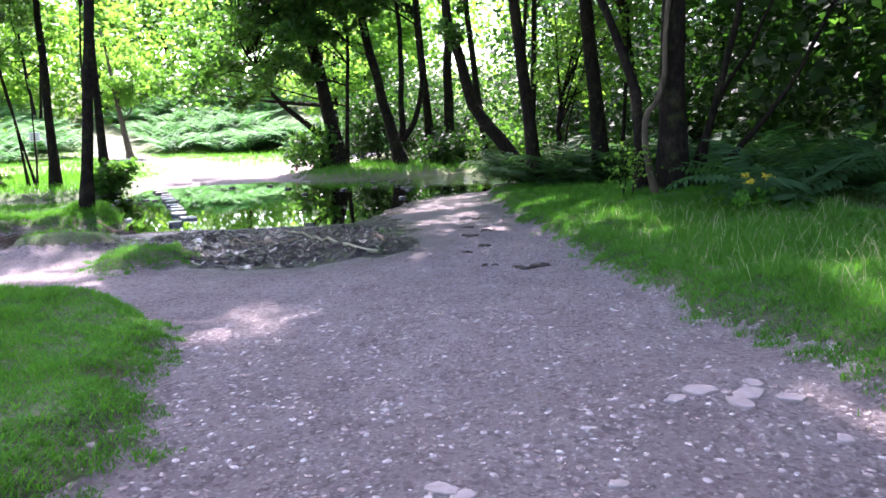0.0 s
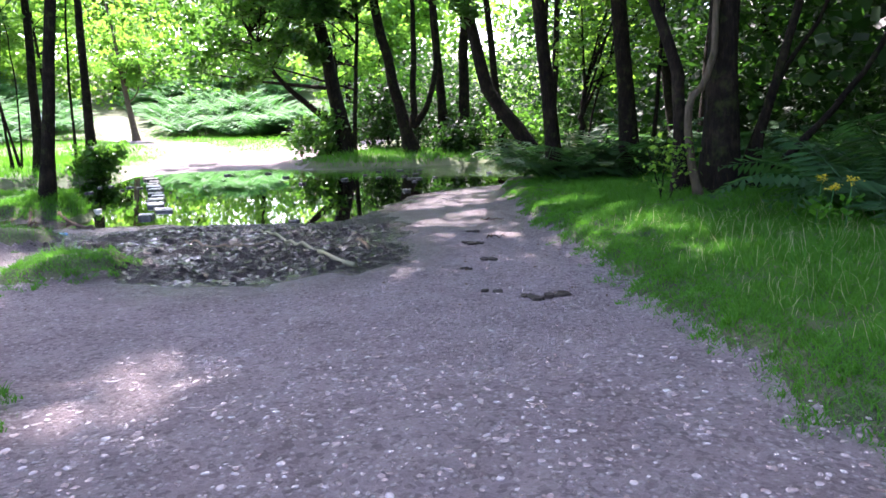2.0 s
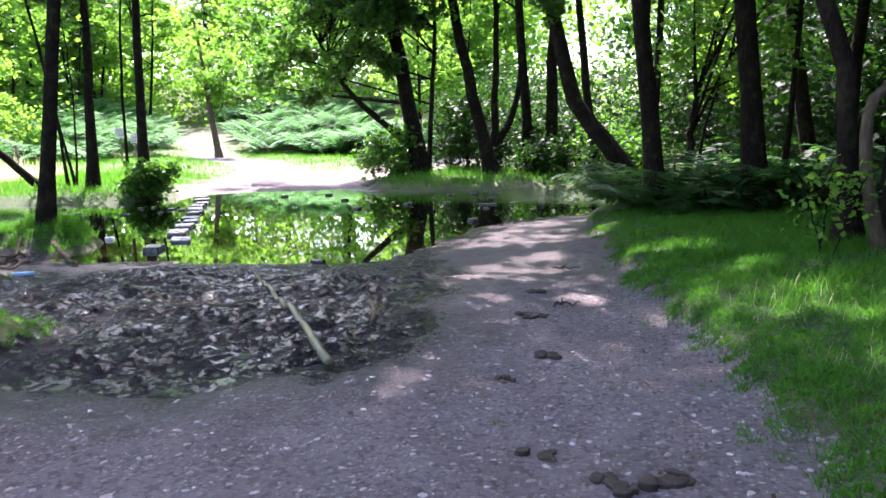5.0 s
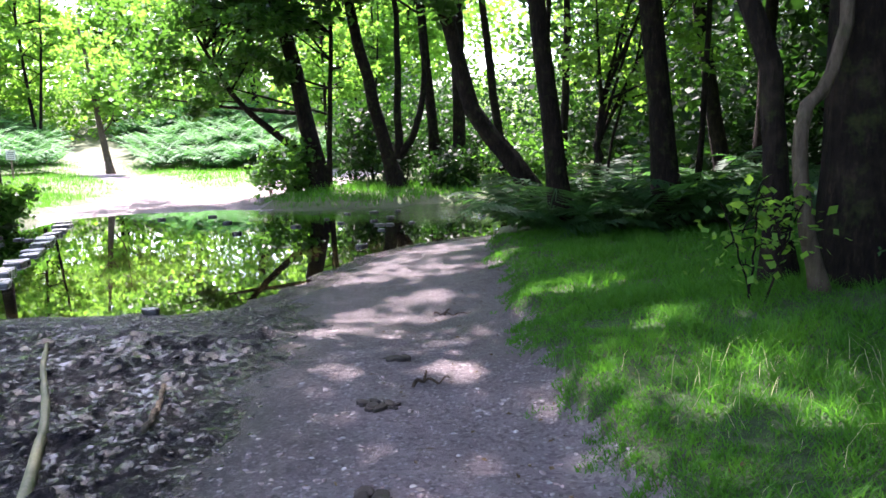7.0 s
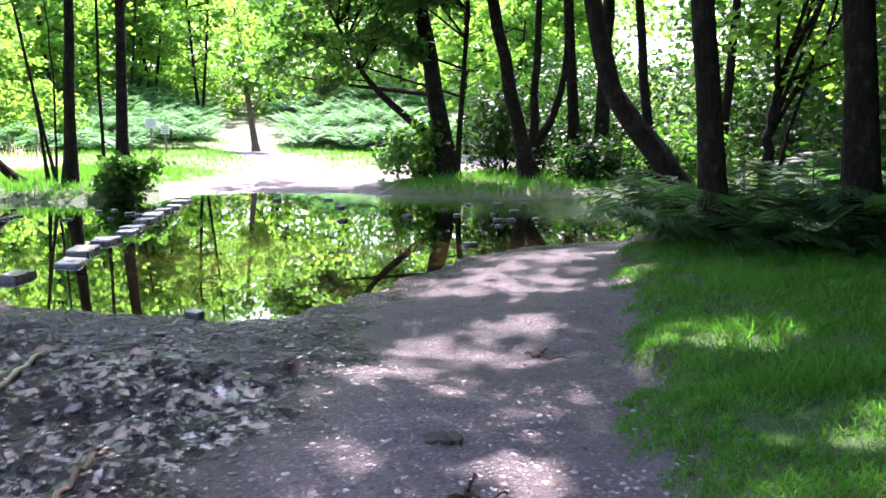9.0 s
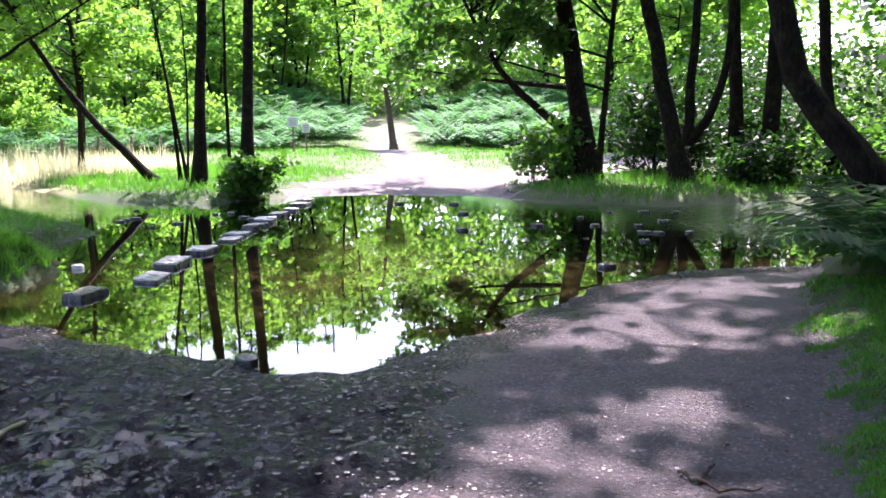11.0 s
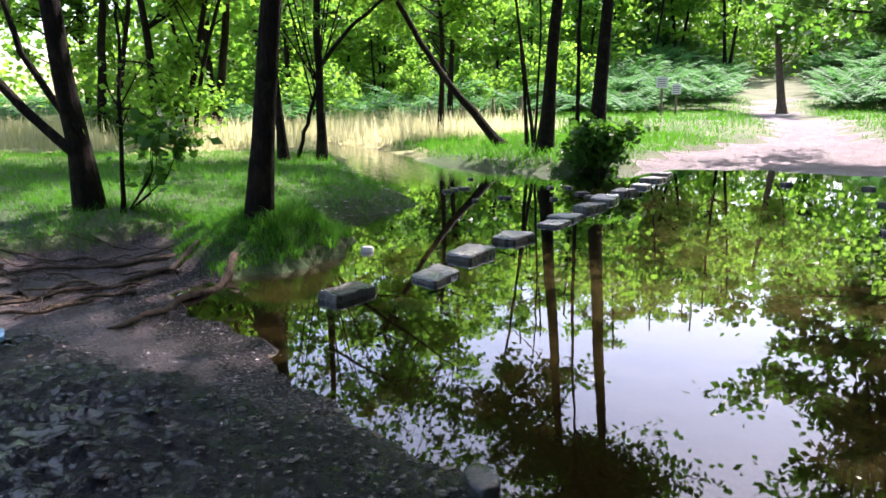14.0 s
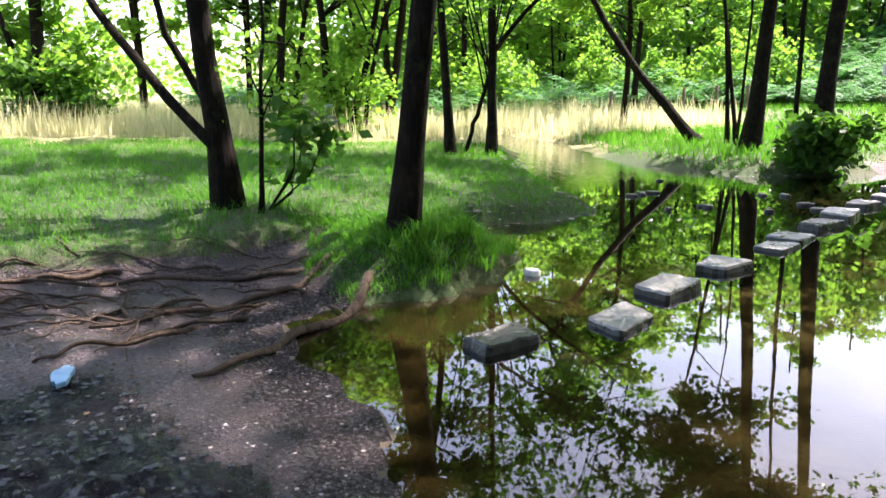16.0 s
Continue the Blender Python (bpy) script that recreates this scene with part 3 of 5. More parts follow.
def tree(name, label, x, y, stems, crown, leaf_count, leaf_size, seed, bark=None, leaf=None, limbs=26, low=0.4, bush=None, category="tree", group=""):
    """A tree of tapering stems; crown: list of (cx, cy, cz, rx, ry, rz) from its foot. low: share of a stem's height where limbs start."""
    g = np.random.default_rng(seed)
    bark, leaf = bark or BARK, leaf or LEAF
    z = land_at(x, y) - 0.06
    top = thing(name, x, y, z, label, category, group)
    lines = []
    for i, (pts, r0, r1, *own) in enumerate(stems):
        line = curve_through(pts, 14)
        line += g.normal(size=line.shape) * (0.01 + 0.10 * r0) * np.linspace(0, 1, 14)[:, None] ** 0.5 * [1, 1, 0.3]
        r0, r1 = r0 * 0.66, r1 * 0.7
        rad = r0 + (r1 - r0) * np.linspace(0, 1, 14) ** 0.8
        if i == 0 or np.linalg.norm(np.array(pts[0])[:2]) < 0.6 and pts[0][2] < 0.3:
            rad[0] *= 1.45
            rad[1] *= 1.08
        v, f = tube(line, rad, 10 if r0 > 0.08 else 7, 0.16)
        part("trunk" if i == 0 else "stem", mesh_of("trunk", v, f, own[0] if own else bark, True), top)
        lines.append((line, rad))
    centres, spreads, wood = [], [], Pile()
    crown = np.asarray(crown, float)
    vol = crown[:, 3] * crown[:, 4] * crown[:, 5]
    for _ in range(limbs):
        c = crown[g.choice(len(crown), p=vol / vol.sum())]
        q = g.normal(size=3)
        q /= np.linalg.norm(q)
        end = c[:3] + q * c[3:] * (0.35 + 0.6 * g.random() ** 0.5)
        line, rad = lines[g.integers(len(lines))]
        cand = np.arange(int(len(line) * low), len(line))
        cand = cand[line[cand, 2] < end[2] + 0.4] if (line[cand, 2] < end[2] + 0.4).any() else cand[:1]
        k = cand[np.argmin(np.linalg.norm(line[cand] - end, axis=1) + g.random(len(cand)) * 1.5)]
        start = line[k]
        length = np.linalg.norm(end - start)
        bend = (start + end) / 2 + np.array([0, 0, 0.12 * length]) + g.normal(size=3) * 0.07 * length
        limb = curve_through([start, bend, end], 8)
        r = min(rad[k] * 0.55, 0.012 + 0.011 * length)
        wood.add(*tube(limb[[0, 2, 3, 5, 7]], np.linspace(r, 0.006, 5), 4, 0.1))
        for t in (0.55, 0.78, 1.0):
            p = limb[int(t * 7)]
            tip = p + g.normal(size=3) * 0.16 * length * np.array([1, 1, 0.6])
            if t < 1:
                wood.add(*tube(np.array([p, (p + tip) / 2 + [0, 0, 0.04], tip]), np.linspace(0.5 * r * (1.2 - t) + 0.005, 0.004, 3), 3))
            centres += [tip, (p + tip) / 2]
            spreads += [0.035 * length + 0.17, 0.14 + 0.018 * length]
    if bush:
        for bx, by, bz, br, n in bush:
            for _ in range(n):
                q = g.normal(size=3)
                q = q / np.linalg.norm(q) * br * (0.4 + 0.6 * g.random())
                tip = np.array([bx, by, bz]) + q * [1, 1, 0.8]
                tip[2] = max(tip[2], 0.12)
                wood.add(*tube(np.array([(bx * 0.6, by * 0.6, 0.0), (tip + [bx, by, 0]) / 2, tip]), np.linspace(0.014, 0.004, 3), 3))
                centres.append(tip)
                spreads.append(0.16 * br + 0.08)
    tagged(part("branchwork", wood.mesh("branchwork", bark), top), kind="stuff")
    v, f = leaves(np.array(centres), np.array(spreads), leaf_count, leaf_size, g, 0.35, (x, y, z))
    part("crown", mesh_of("crown", v, f, leaf), top)
    return top


def up(h, lean=(0, 0), bow=(0, 0), base=(0, 0)):
    """Points of a stem of height h that ends lean away from its foot, with a bow half-way."""
    return [(base[0], base[1], 0), (base[0] + lean[0] * 0.3 + bow[0], base[1] + lean[1] * 0.3 + bow[1], h * 0.35), (base[0] + lean[0] * 0.65 + bow[0], base[1] + lean[1] * 0.65 + bow[1], h * 0.7), (base[0] + lean[0], base[1] + lean[1], h)]


GREEN_TREE = "alder tree with dark bark and backlit green leaves"
# the leaning tree on the bank by the roots, its crown over the mud and the path
tree("alder_tree", "dark slender tree leaning over the ford from a grassy hummock", -8.4, 14.6, [(up(11, (0.8, 1.1), (0.05, 0.03)), 0.175, 0.10), ([(0.75, 1.05, 10.5), (1.0, 1.1, 13), (1.4, 0.8, 16), (2.0, 0.6, 19)], 0.10, 0.04)],
     # both crowns hang high out of view, added to shade the path
     [(3.2, -1.5, 18.8, 5.0, 4.6, 1.3), (2.6, 3.2, 18.8, 4.6, 4.2, 1.3)], 34000, 0.25, 11, limbs=150, low=0.6)
# forked tree in the grass behind the roots
tree("forked_tree", "forked dark tree with a pale low limb, in grass", -10.4, 13.1,
     [(up(10, (-0.5, -0.8), (-0.04, 0)), 0.20, 0.08), ([(0.0, -0.1, 0.75), (-0.5, -0.75, 1.5), (-1.1, -1.5, 2.7), (-1.5, -2.4, 4.6)], 0.10, 0.05), ([(-0.2, -0.1, 1.1), (-0.45, -0.45, 1.8), (-0.55, -0.6, 2.4), (-1.3, -0.9, 4.2)], 0.07, 0.04)],
     # the main crown, out of view, is shifted north to shade the roots
     [(-0.8, 3.6, 9.2, 4.4, 4.2, 2.6), (-1.5, -2.8, 5.2, 2, 2, 1.4)], 12000, 0.15, 12, limbs=36, low=0.55, bush=[(0.2, 0.7, 0.7, 0.45, 5)])
tree("thin_stem_sapling", "thin dark sapling stem with a few leaves", -10.15, 13.45, [(up(3.2, (0.1, 0.2), (0.02, 0.0)), 0.045, 0.02)], [(0.1, 0.3, 1.5, 0.5, 0.5, 0.9)], 110, 0.09, 13, leaf=LEAF_PALE, limbs=8, low=0.2, category="sapling")
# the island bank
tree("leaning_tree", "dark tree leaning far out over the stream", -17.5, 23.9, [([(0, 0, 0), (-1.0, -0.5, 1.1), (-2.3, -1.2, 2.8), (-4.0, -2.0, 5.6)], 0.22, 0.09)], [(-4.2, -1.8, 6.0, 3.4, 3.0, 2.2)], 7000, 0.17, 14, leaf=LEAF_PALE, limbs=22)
tree("thin_stemmed_tree", "cluster of thin crooked alder stems on the bank", -16.8, 24.2, [(up(7, (-0.9, -0.4), (0.12, 0)), 0.075, 0.03), (up(7.5, (-1.3, -0.3), (-0.1, 0), (0.25, 0.05)), 0.07, 0.03), (up(6, (-0.4, 0.3), (0.2, 0), (0.4, -0.1)), 0.06, 0.02)],
     [(-0.6, 0, 7.5, 2.6, 2.6, 2.0)], 5000, 0.17, 15, limbs=16, low=0.6)
tree("bank_tree", "upright dark tree on the grassy stream bank", -15.4, 23.7, [(up(12, (-1.3, 2.1), (0.05, 0)), 0.26, 0.1)], [(-0.8, 1.6, 10.4, 3.6, 3.6, 3.0)], 9000, 0.18, 16, limbs=34, low=0.5)
# the second, high crown is unseen, added to shade the mud
tree("bushy_bank_tree", "dark twin trunks rising from a leafy bush at the water", -13.4, 23.6, [(up(19, (0.2, 1.2), (-0.6, 0.6)), 0.24, 0.06), (up(7, (0.6, -0.3), (-0.1, 0), (-0.5, -0.1)), 0.08, 0.03)], [(-0.4, 1.4, 9.8, 3.4, 3.4, 2.6), (4.6, -1.4, 18.6, 4.6, 4.2, 1.3)], 34000, 0.19, 17, limbs=120, low=0.5, bush=[(0.25, -0.25, 0.35, 0.6, 30), (-0.35, 0.1, 0.4, 0.5, 12), (0.7, 0.1, 0.8, 0.4, 6)])
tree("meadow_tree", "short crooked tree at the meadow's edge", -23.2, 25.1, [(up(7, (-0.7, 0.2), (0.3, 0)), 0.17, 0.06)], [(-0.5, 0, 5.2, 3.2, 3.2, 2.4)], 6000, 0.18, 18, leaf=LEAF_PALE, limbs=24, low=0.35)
tree("twin_tree", "leaning twin-stemmed tree in the meadow grass", -17.4, 17.7, [(up(9, (-0.7, -0.5), (0.1, 0)), 0.16, 0.07)], [(-0.5, 0, 8, 3.4, 3.4, 2.4)], 6000, 0.17, 19, limbs=22, low=0.5)
tree("forked_bank_tree", "dark tree forking into two long arms", -17.3, 18.6, [(up(9, (-0.1, 0.1)), 0.17, 0.07), ([(0, 0, 2.2), (0.35, 0.7, 3.1), (0.9, 1.6, 3.9), (1.6, 2.6, 4.8)], 0.09, 0.03), ([(-0.4, -0.5, 0), (-0.25, -0.3, 0.8), (-0.1, -0.1, 1.5), (0, 0, 2.0)], 0.08, 0.05)], [(0, 0, 8, 3.4, 3.4, 2.5), (1.4, 2.2, 5.0, 1.6, 1.6, 1)], 7000, 0.17, 20, limbs=24, low=0.45)
# far bank trees
tree("spreading_tree", "many-stemmed alder with low leafy boughs over the pond", -7.0, 31.0, [(up(17, (-1.9, -0.6), (-0.35, 0)), 0.50, 0.10), ([(0, 0, 0.9), (-1.5, -0.4, 2.2), (-2.6, -0.8, 3.4), (-3.6, -1.2, 5.4)], 0.26, 0.07), (up(11, (0.5, 0.2), (0.1, 0), (0.3, 0)), 0.15, 0.06)],
     # the last, highest crown is unseen, added to shade the shore path
     [(-0.6, 0, 10.0, 5.0, 4.4, 3.4), (-4.0, -1.0, 4.2, 3.4, 2.8, 2.3), (-1.5, -0.5, 6.4, 3.6, 3, 2.0), (1.2, -4.4, 17.5, 5.2, 4.0, 1.5)], 42000, 0.23, 21, limbs=130, low=0.15, bush=[(-0.9, -0.4, 0.9, 1.2, 30)])
tree("triple_stem_tree", "alder forking low into three dark upright stems", -4.3, 31.4, [(up(12, (-1.9, 0.3), (-0.5, 0)), 0.38, 0.14), ([(0, 0, 1.1), (0.1, 0, 2.6), (0.1, 0.1, 5.5), (-0.4, 0.1, 11)], 0.28, 0.11), ([(0.1, 0, 1.2), (0.75, 0, 2.3), (0.95, 0.2, 4.5), (0.6, 0.1, 10)], 0.23, 0.1)],
     [(-0.6, 0, 9.5, 4.4, 4.2, 3.2)], 11000, 0.19, 22, limbs=36, low=0.35)
# darker leaves here, with the far bank's shade put into their colour
tree("twin_trunk_tree", "pair of straight dark trunks above a shrub", -2.8, 33.0, [(up(13, (-0.7, 0.3), (-0.15, 0), (-0.35, 0)), 0.33, 0.13), (up(13, (0.1, 0.2), (0.05, 0), (0.4, 0)), 0.38, 0.14)], [(0, 0, 10, 4.4, 4.4, 3.4)], 10000, 0.19, 23, limbs=34, low=0.35, leaf=LEAF_SHADE, bush=[(0.3, -0.9, 0.6, 1.1, 50)])
tree("far_bank_tree", "straight dark trunk on the far bank", -0.6, 31.8, [(up(13, (-1.1, 0.3), (-0.2, 0)), 0.25, 0.1)], [(0, 0, 10, 4.4, 4.4, 3.4)], 8000, 0.19, 24, limbs=28, low=0.35, bush=[(0.3, 0.3, 0.8, 1.3, 30)])
tree("far_bank_tree", "straight dark trunk on the far bank", 1.3, 32.6, [(up(13, (0.5, 0.3), (0.0, 0)), 0.26, 0.1)], [(0, 0, 10, 4.4, 4.4, 3.4)], 8000, 0.19, 25, limbs=28, low=0.35, bush=[(-0.5, 0, 0.8, 1.3, 30)])
# the dark wood along the right bank
tree("overhanging_tree", "thick mossy trunk leaning out across the stream", 1.35, 21.0, [([(0, 0, 0), (-0.75, 0.0, 1.0), (-1.75, 0.0, 2.6), (-2.4, -0.2, 5.5), (-3.2, -0.4, 10)], 0.40, 0.12), ([(0.1, 0.3, 0), (0.0, 0.35, 1.6), (-0.2, 0.4, 4), (0.2, 0.4, 9)], 0.12, 0.06)],
     [(-3.6, -0.5, 9.5, 5, 4.6, 2.8), (-1.8, -0.6, 3.7, 1.5, 1.3, 0.9)], 17000, 0.185, 26, limbs=66, low=0.3)
tree("wood_edge_tree", "straight dark trunk above bracken", 1.45, 18.6, [(up(12, (-1.1, 0.2), (-0.08, 0)), 0.27, 0.12)], [(-1, 0, 9, 4.6, 4.4, 2.6)], 10500, 0.18, 27, limbs=34, low=0.35)
tree("broken_stump_tree", "snapped leaning trunk with thin saplings beside it", 2.0, 20.4, [([(0, 0, 0), (0.05, 0, 0.9), (0.1, 0, 1.7), (0.2, 0, 2.35)], 0.14, 0.10), ([(0.15, 0, 0), (0.35, 0, 1.6), (0.8, 0, 3.2), (1.2, 0.2, 6)], 0.06, 0.02)], [(0.9, 0, 4.2, 1.8, 1.8, 2.2)], 3200, 0.13, 28, leaf=LEAF_PALE, limbs=20, low=0.3)
tree("wood_edge_tree", "thick straight dark trunk above bracken", 3.1, 18.5, [(up(13, (-0.9, 0.3), (-0.12, 0)), 0.31, 0.14)], [(-0.6, 0, 9.5, 4.6, 4.6, 2.8)], 11000, 0.18, 29, limbs=34, low=0.35)
tree("wood_tree", "curving dark trunk inside the wood", 4.8, 22.3, [(up(12, (-1.3, 0.3), (-0.3, 0)), 0.27, 0.1)], [(-0.5, 0, 8.5, 4.2, 4.2, 3.4)], 8000, 0.16, 30, limbs=28, low=0.3)
tree("wood_tree", "thin dark trunk inside the wood", 3.65, 19.5, [(up(10, (0.3, 0.3), (0.1, 0)), 0.09, 0.04)], [(0.2, 0, 8, 2.6, 2.6, 2.6)], 3500, 0.15, 31, limbs=18, low=0.3)
tree("wood_tree", "dark trunk inside the wood", 5.3, 22.4, [(up(12, (0.4, 0.3), (0.1, 0)), 0.24, 0.1)], [(0, 0, 8.5, 4.2, 4.2, 3.4)], 8000, 0.16, 32, limbs=28, low=0.3)
tree("many_stemmed_tree", "big old alder with several leaning stems and shoots", 3.75, 12.7,
     [(up(12, (-0.15, 0.5), (0.02, 0)), 0.36, 0.16), ([(-0.5, 0.2, 0), (-0.55, 0.25, 1.2), (-0.75, 0.3, 2.3), (-1.5, 0.4, 4.3), (-2.2, 0.4, 8)], 0.17, 0.07),
      ([(-0.35, -0.35, 0), (-0.52, -0.4, 0.75), (-0.50, -0.3, 1.35), (-0.22, -0.15, 1.9), (-0.1, -0.1, 4.0)], 0.10, 0.07, BARK_PALE),
      ([(0.35, 0.1, 0), (0.65, 0.2, 1.2), (1.0, 0.3, 2.6), (1.8, 0.4, 7)], 0.14, 0.06), ([(0.4, -0.1, 0.1), (1.2, 0.0, 0.9), (2.0, 0.2, 1.9), (3.2, 0.6, 4.2)], 0.11, 0.04), ([(0.3, 0.3, 0.1), (0.9, 0.7, 1.6), (1.6, 1.0, 2.7), (2.6, 1.4, 5)], 0.09, 0.03)],
     [(-0.8, 0, 8.8, 5.2, 4.8, 3.0), (2.4, 0.6, 5, 2.6, 2.4, 1.6)], 31000, 0.19, 33, limbs=76, low=0.5)
tree("leafy_shoots", "bright broad-leaved shoots at the foot of the old alder", 2.85, 12.2, [(up(0.95, (0.1, 0.1)), 0.016, 0.008), (up(0.8, (-0.25, 0.05), (0, 0), (0.05, 0)), 0.014, 0.008), (up(0.85, (0.25, -0.1), (0, 0), (0.1, 0)), 0.014, 0.008)], [(0.0, 0, 0.6, 0.3, 0.25, 0.4)], 230, 0.075, 35, leaf=LEAF_PALE, limbs=10, low=0.1, category="sapling")
# birch by the far path
tree("young_birch", "slim pale-barked young tree beside the sunny path", -26.2, 47.6, [(up(9, (-1.3, 0.2), (-0.1, 0)), 0.40, 0.10), ([(-0.45, 0, 2.6), (0.3, 0, 3.3), (0.6, 0, 4.4), (0.7, 0, 6.5)], 0.09, 0.03)], [(-0.4, 0, 6, 2.9, 2.9, 2.6)], 5500, 0.2, 34, bark=BARK_PALE, leaf=LEAF_PALE, limbs=30, low=0.3)

# background woodland: a few kinds, planted many times
PROTOS = [
    tree("woodland_tree", "woodland tree in full green leaf", -31, 30, [(up(12, (0.6, 0), (0.2, 0)), 0.22, 0.08)], [(0, 0, 7, 3.8, 3.8, 4.6)], 4300, 0.26, 41, limbs=40, low=0.2),
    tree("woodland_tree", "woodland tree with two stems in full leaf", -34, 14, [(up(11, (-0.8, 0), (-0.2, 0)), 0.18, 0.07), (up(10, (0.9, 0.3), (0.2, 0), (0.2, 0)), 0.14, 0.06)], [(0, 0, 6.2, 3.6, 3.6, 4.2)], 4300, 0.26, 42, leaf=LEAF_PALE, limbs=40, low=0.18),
    tree("woodland_tree", "tall woodland tree with sparse lower leaves", 8.2, 27.5, [(up(14, (0.3, 0.5), (-0.15, 0)), 0.23, 0.09)], [(0, 0, 9.5, 4, 4, 4), (0, 0, 4, 2.6, 2.6, 2)], 4600, 0.22, 43, limbs=38, low=0.2),
    tree("shrub", "rounded leafy woodland shrub", 6.4, 25.8, [(up(2.6, (0.2, 0)), 0.05, 0.02)], [(0, 0, 1.7, 1.7, 1.7, 1.4)], 1700, 0.2, 44, limbs=24, low=0.0, leaf=LEAF_SHADE, category="shrub", bush=[(0, 0, 0.8, 1.5, 26)]),
    # the same shrub again, its leaves painted paler for sunlight
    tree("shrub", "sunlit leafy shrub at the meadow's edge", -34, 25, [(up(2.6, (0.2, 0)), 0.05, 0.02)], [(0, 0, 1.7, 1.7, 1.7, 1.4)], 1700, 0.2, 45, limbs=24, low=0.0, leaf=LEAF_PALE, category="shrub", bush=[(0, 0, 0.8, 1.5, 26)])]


def plant(proto, spots, seed, size=1.0):
    g = np.random.default_rng(seed)
    for x, y in spots:
        s = size * (0.85 + 0.4 * g.random())
        ob = copy_thing(PROTOS[proto], pose(x, y, land_at(x, y) - 0.08, 0, 0, g.random() * 360))
        ob.scale = (s, s, s * (0.9 + 0.25 * g.random()))


def scatter(count, x0, x1, y0, y1, gap, seed, keep=lambda x, y: True):
    g, out = np.random.default_rng(seed), []
    for _ in range(count * 30):
        x, y = x0 + (x1 - x0) * g.random(), y0 + (y1 - y0) * g.random()
        if len(out) < count and keep(x, y) and all((x - a) ** 2 + (y - b) ** 2 > gap * gap for a, b in out):
            out.append((x, y))
    return out


def off_path(x, y):
    d, p, _ = zones(np.array([x]), np.array([y]))
    return d[0] > 0.8 and p[0] < -1.5


# wood on the right, behind the far bank, beyond the meadow and on the hill
plant(2, scatter(16, 6, 26, 9, 24, 3.0, 51, off_path), 61)
plant(0, scatter(12, -9, 26, 35, 52, 4.2, 52, off_path), 62, 1.2)
plant(1, scatter(9, -12, 24, 36, 60, 4.5, 53, off_path), 63)
plant(1, scatter(15, -60, -41, 0, 46, 4.2, 54, off_path), 64)
plant(1, scatter(7, -66, -48, 54, 76, 5, 75, off_path), 76, 1.5)
plant(1, scatter(5, -16, 2, 58, 72, 5, 77, off_path), 78, 1.4)
plant(0, scatter(9, -80, -16, 86, 112, 6, 56, off_path), 66, 1.7)
plant(1, scatter(8, -84, -4, 84, 108, 6, 57, off_path), 67, 1.7)
plant(0, [(-31, 4), (-35, 15)], 68)
plant(1, [(-33, 10), (-35, 20)], 69)
tree("meadow_edge_tree", "dark slim trunks of a tree at the meadow's edge", -26.0, 14.6, [(up(9, (-0.5, 1.0), (0.1, 0)), 0.24, 0.08), (up(8, (0.4, 1.4), (0.1, 0), (0.3, 0.4)), 0.14, 0.05)], [(0, 0.5, 6.6, 3.6, 3.6, 2.8)], 5500, 0.24, 46, limbs=30, low=0.35, bush=[(0, 0, 0.5, 0.8, 14)])
tree("meadow_edge_tree", "crooked many-stemmed tree at the meadow's edge", -23.2, 15.9, [(up(8, (-0.4, -0.8), (0.2, 0.1)), 0.22, 0.07), (up(8, (0.2, 1.6), (0.0, 0.25), (0.1, 0.5)), 0.16, 0.06), (up(7, (0.4, 2.4), (0.2, -0.3), (0.0, 0.9)), 0.12, 0.05)], [(0, 0.4, 6.2, 3.4, 3.4, 2.6)], 5500, 0.22, 47, limbs=30, low=0.35, leaf=LEAF_PALE, bush=[(0.3, 0.2, 0.5, 0.9, 16)])
tree("meadow_edge_tree", "forked dark tree standing in pale meadow grass", -28.5, 18.6, [(up(9, (0.3, 1.0), (0.0, 0.2)), 0.3, 0.1), ([(0, 0, 1.2), (0.3, -0.7, 2.4), (0.5, -1.3, 4.0), (0.6, -1.8, 6.5)], 0.16, 0.05)], [(0, 0, 7, 3.6, 3.6, 2.8)], 5500, 0.24, 48, limbs=30, low=0.35)
tree("meadow_edge_tree", "dark trunk rising from a leafy bush in the glade", -26.0, 7.9, [(up(10, (-0.4, 0.3), (0.05, 0.1)), 0.34, 0.12), (up(8, (-0.4, -2.2), (0.0, 0.2), (0, -0.2)), 0.16, 0.05)], [(0, 0, 7.4, 3.8, 3.8, 2.8)], 9000, 0.22, 49, limbs=30, low=0.4, bush=[(0, 0.3, 0.8, 1.3, 40), (0.4, 1.2, 0.6, 0.8, 14)])
# unseen trees beside and behind the walk, added to close it in and shade it
plant(2, [(9, 3), (11, 8.5), (8.5, -4), (13, -1), (3, -9), (-3, -8), (-9, -3), (-14, 0), (-19, 3), (-17, -8), (9.5, 14)], 70)
plant(3, scatter(34, 5, 18, 9, 30, 1.9, 58, off_path), 71)
plant(3, scatter(26, -10, 18, 33.5, 46, 2.4, 59, off_path), 72)
plant(4, scatter(26, -50, -36, 0, 42, 3, 60, off_path), 73)
plant(3, [(-5.9, 33.8), (-4.7, 34.6), (-3.2, 35.4), (-6.9, 35.0), (-1.6, 34.4)], 79, 0.9)
plant(4, [(-26.7, 8.6), (-27.2, 7.4), (-23, 16.4), (-29, 15.5)], 74)


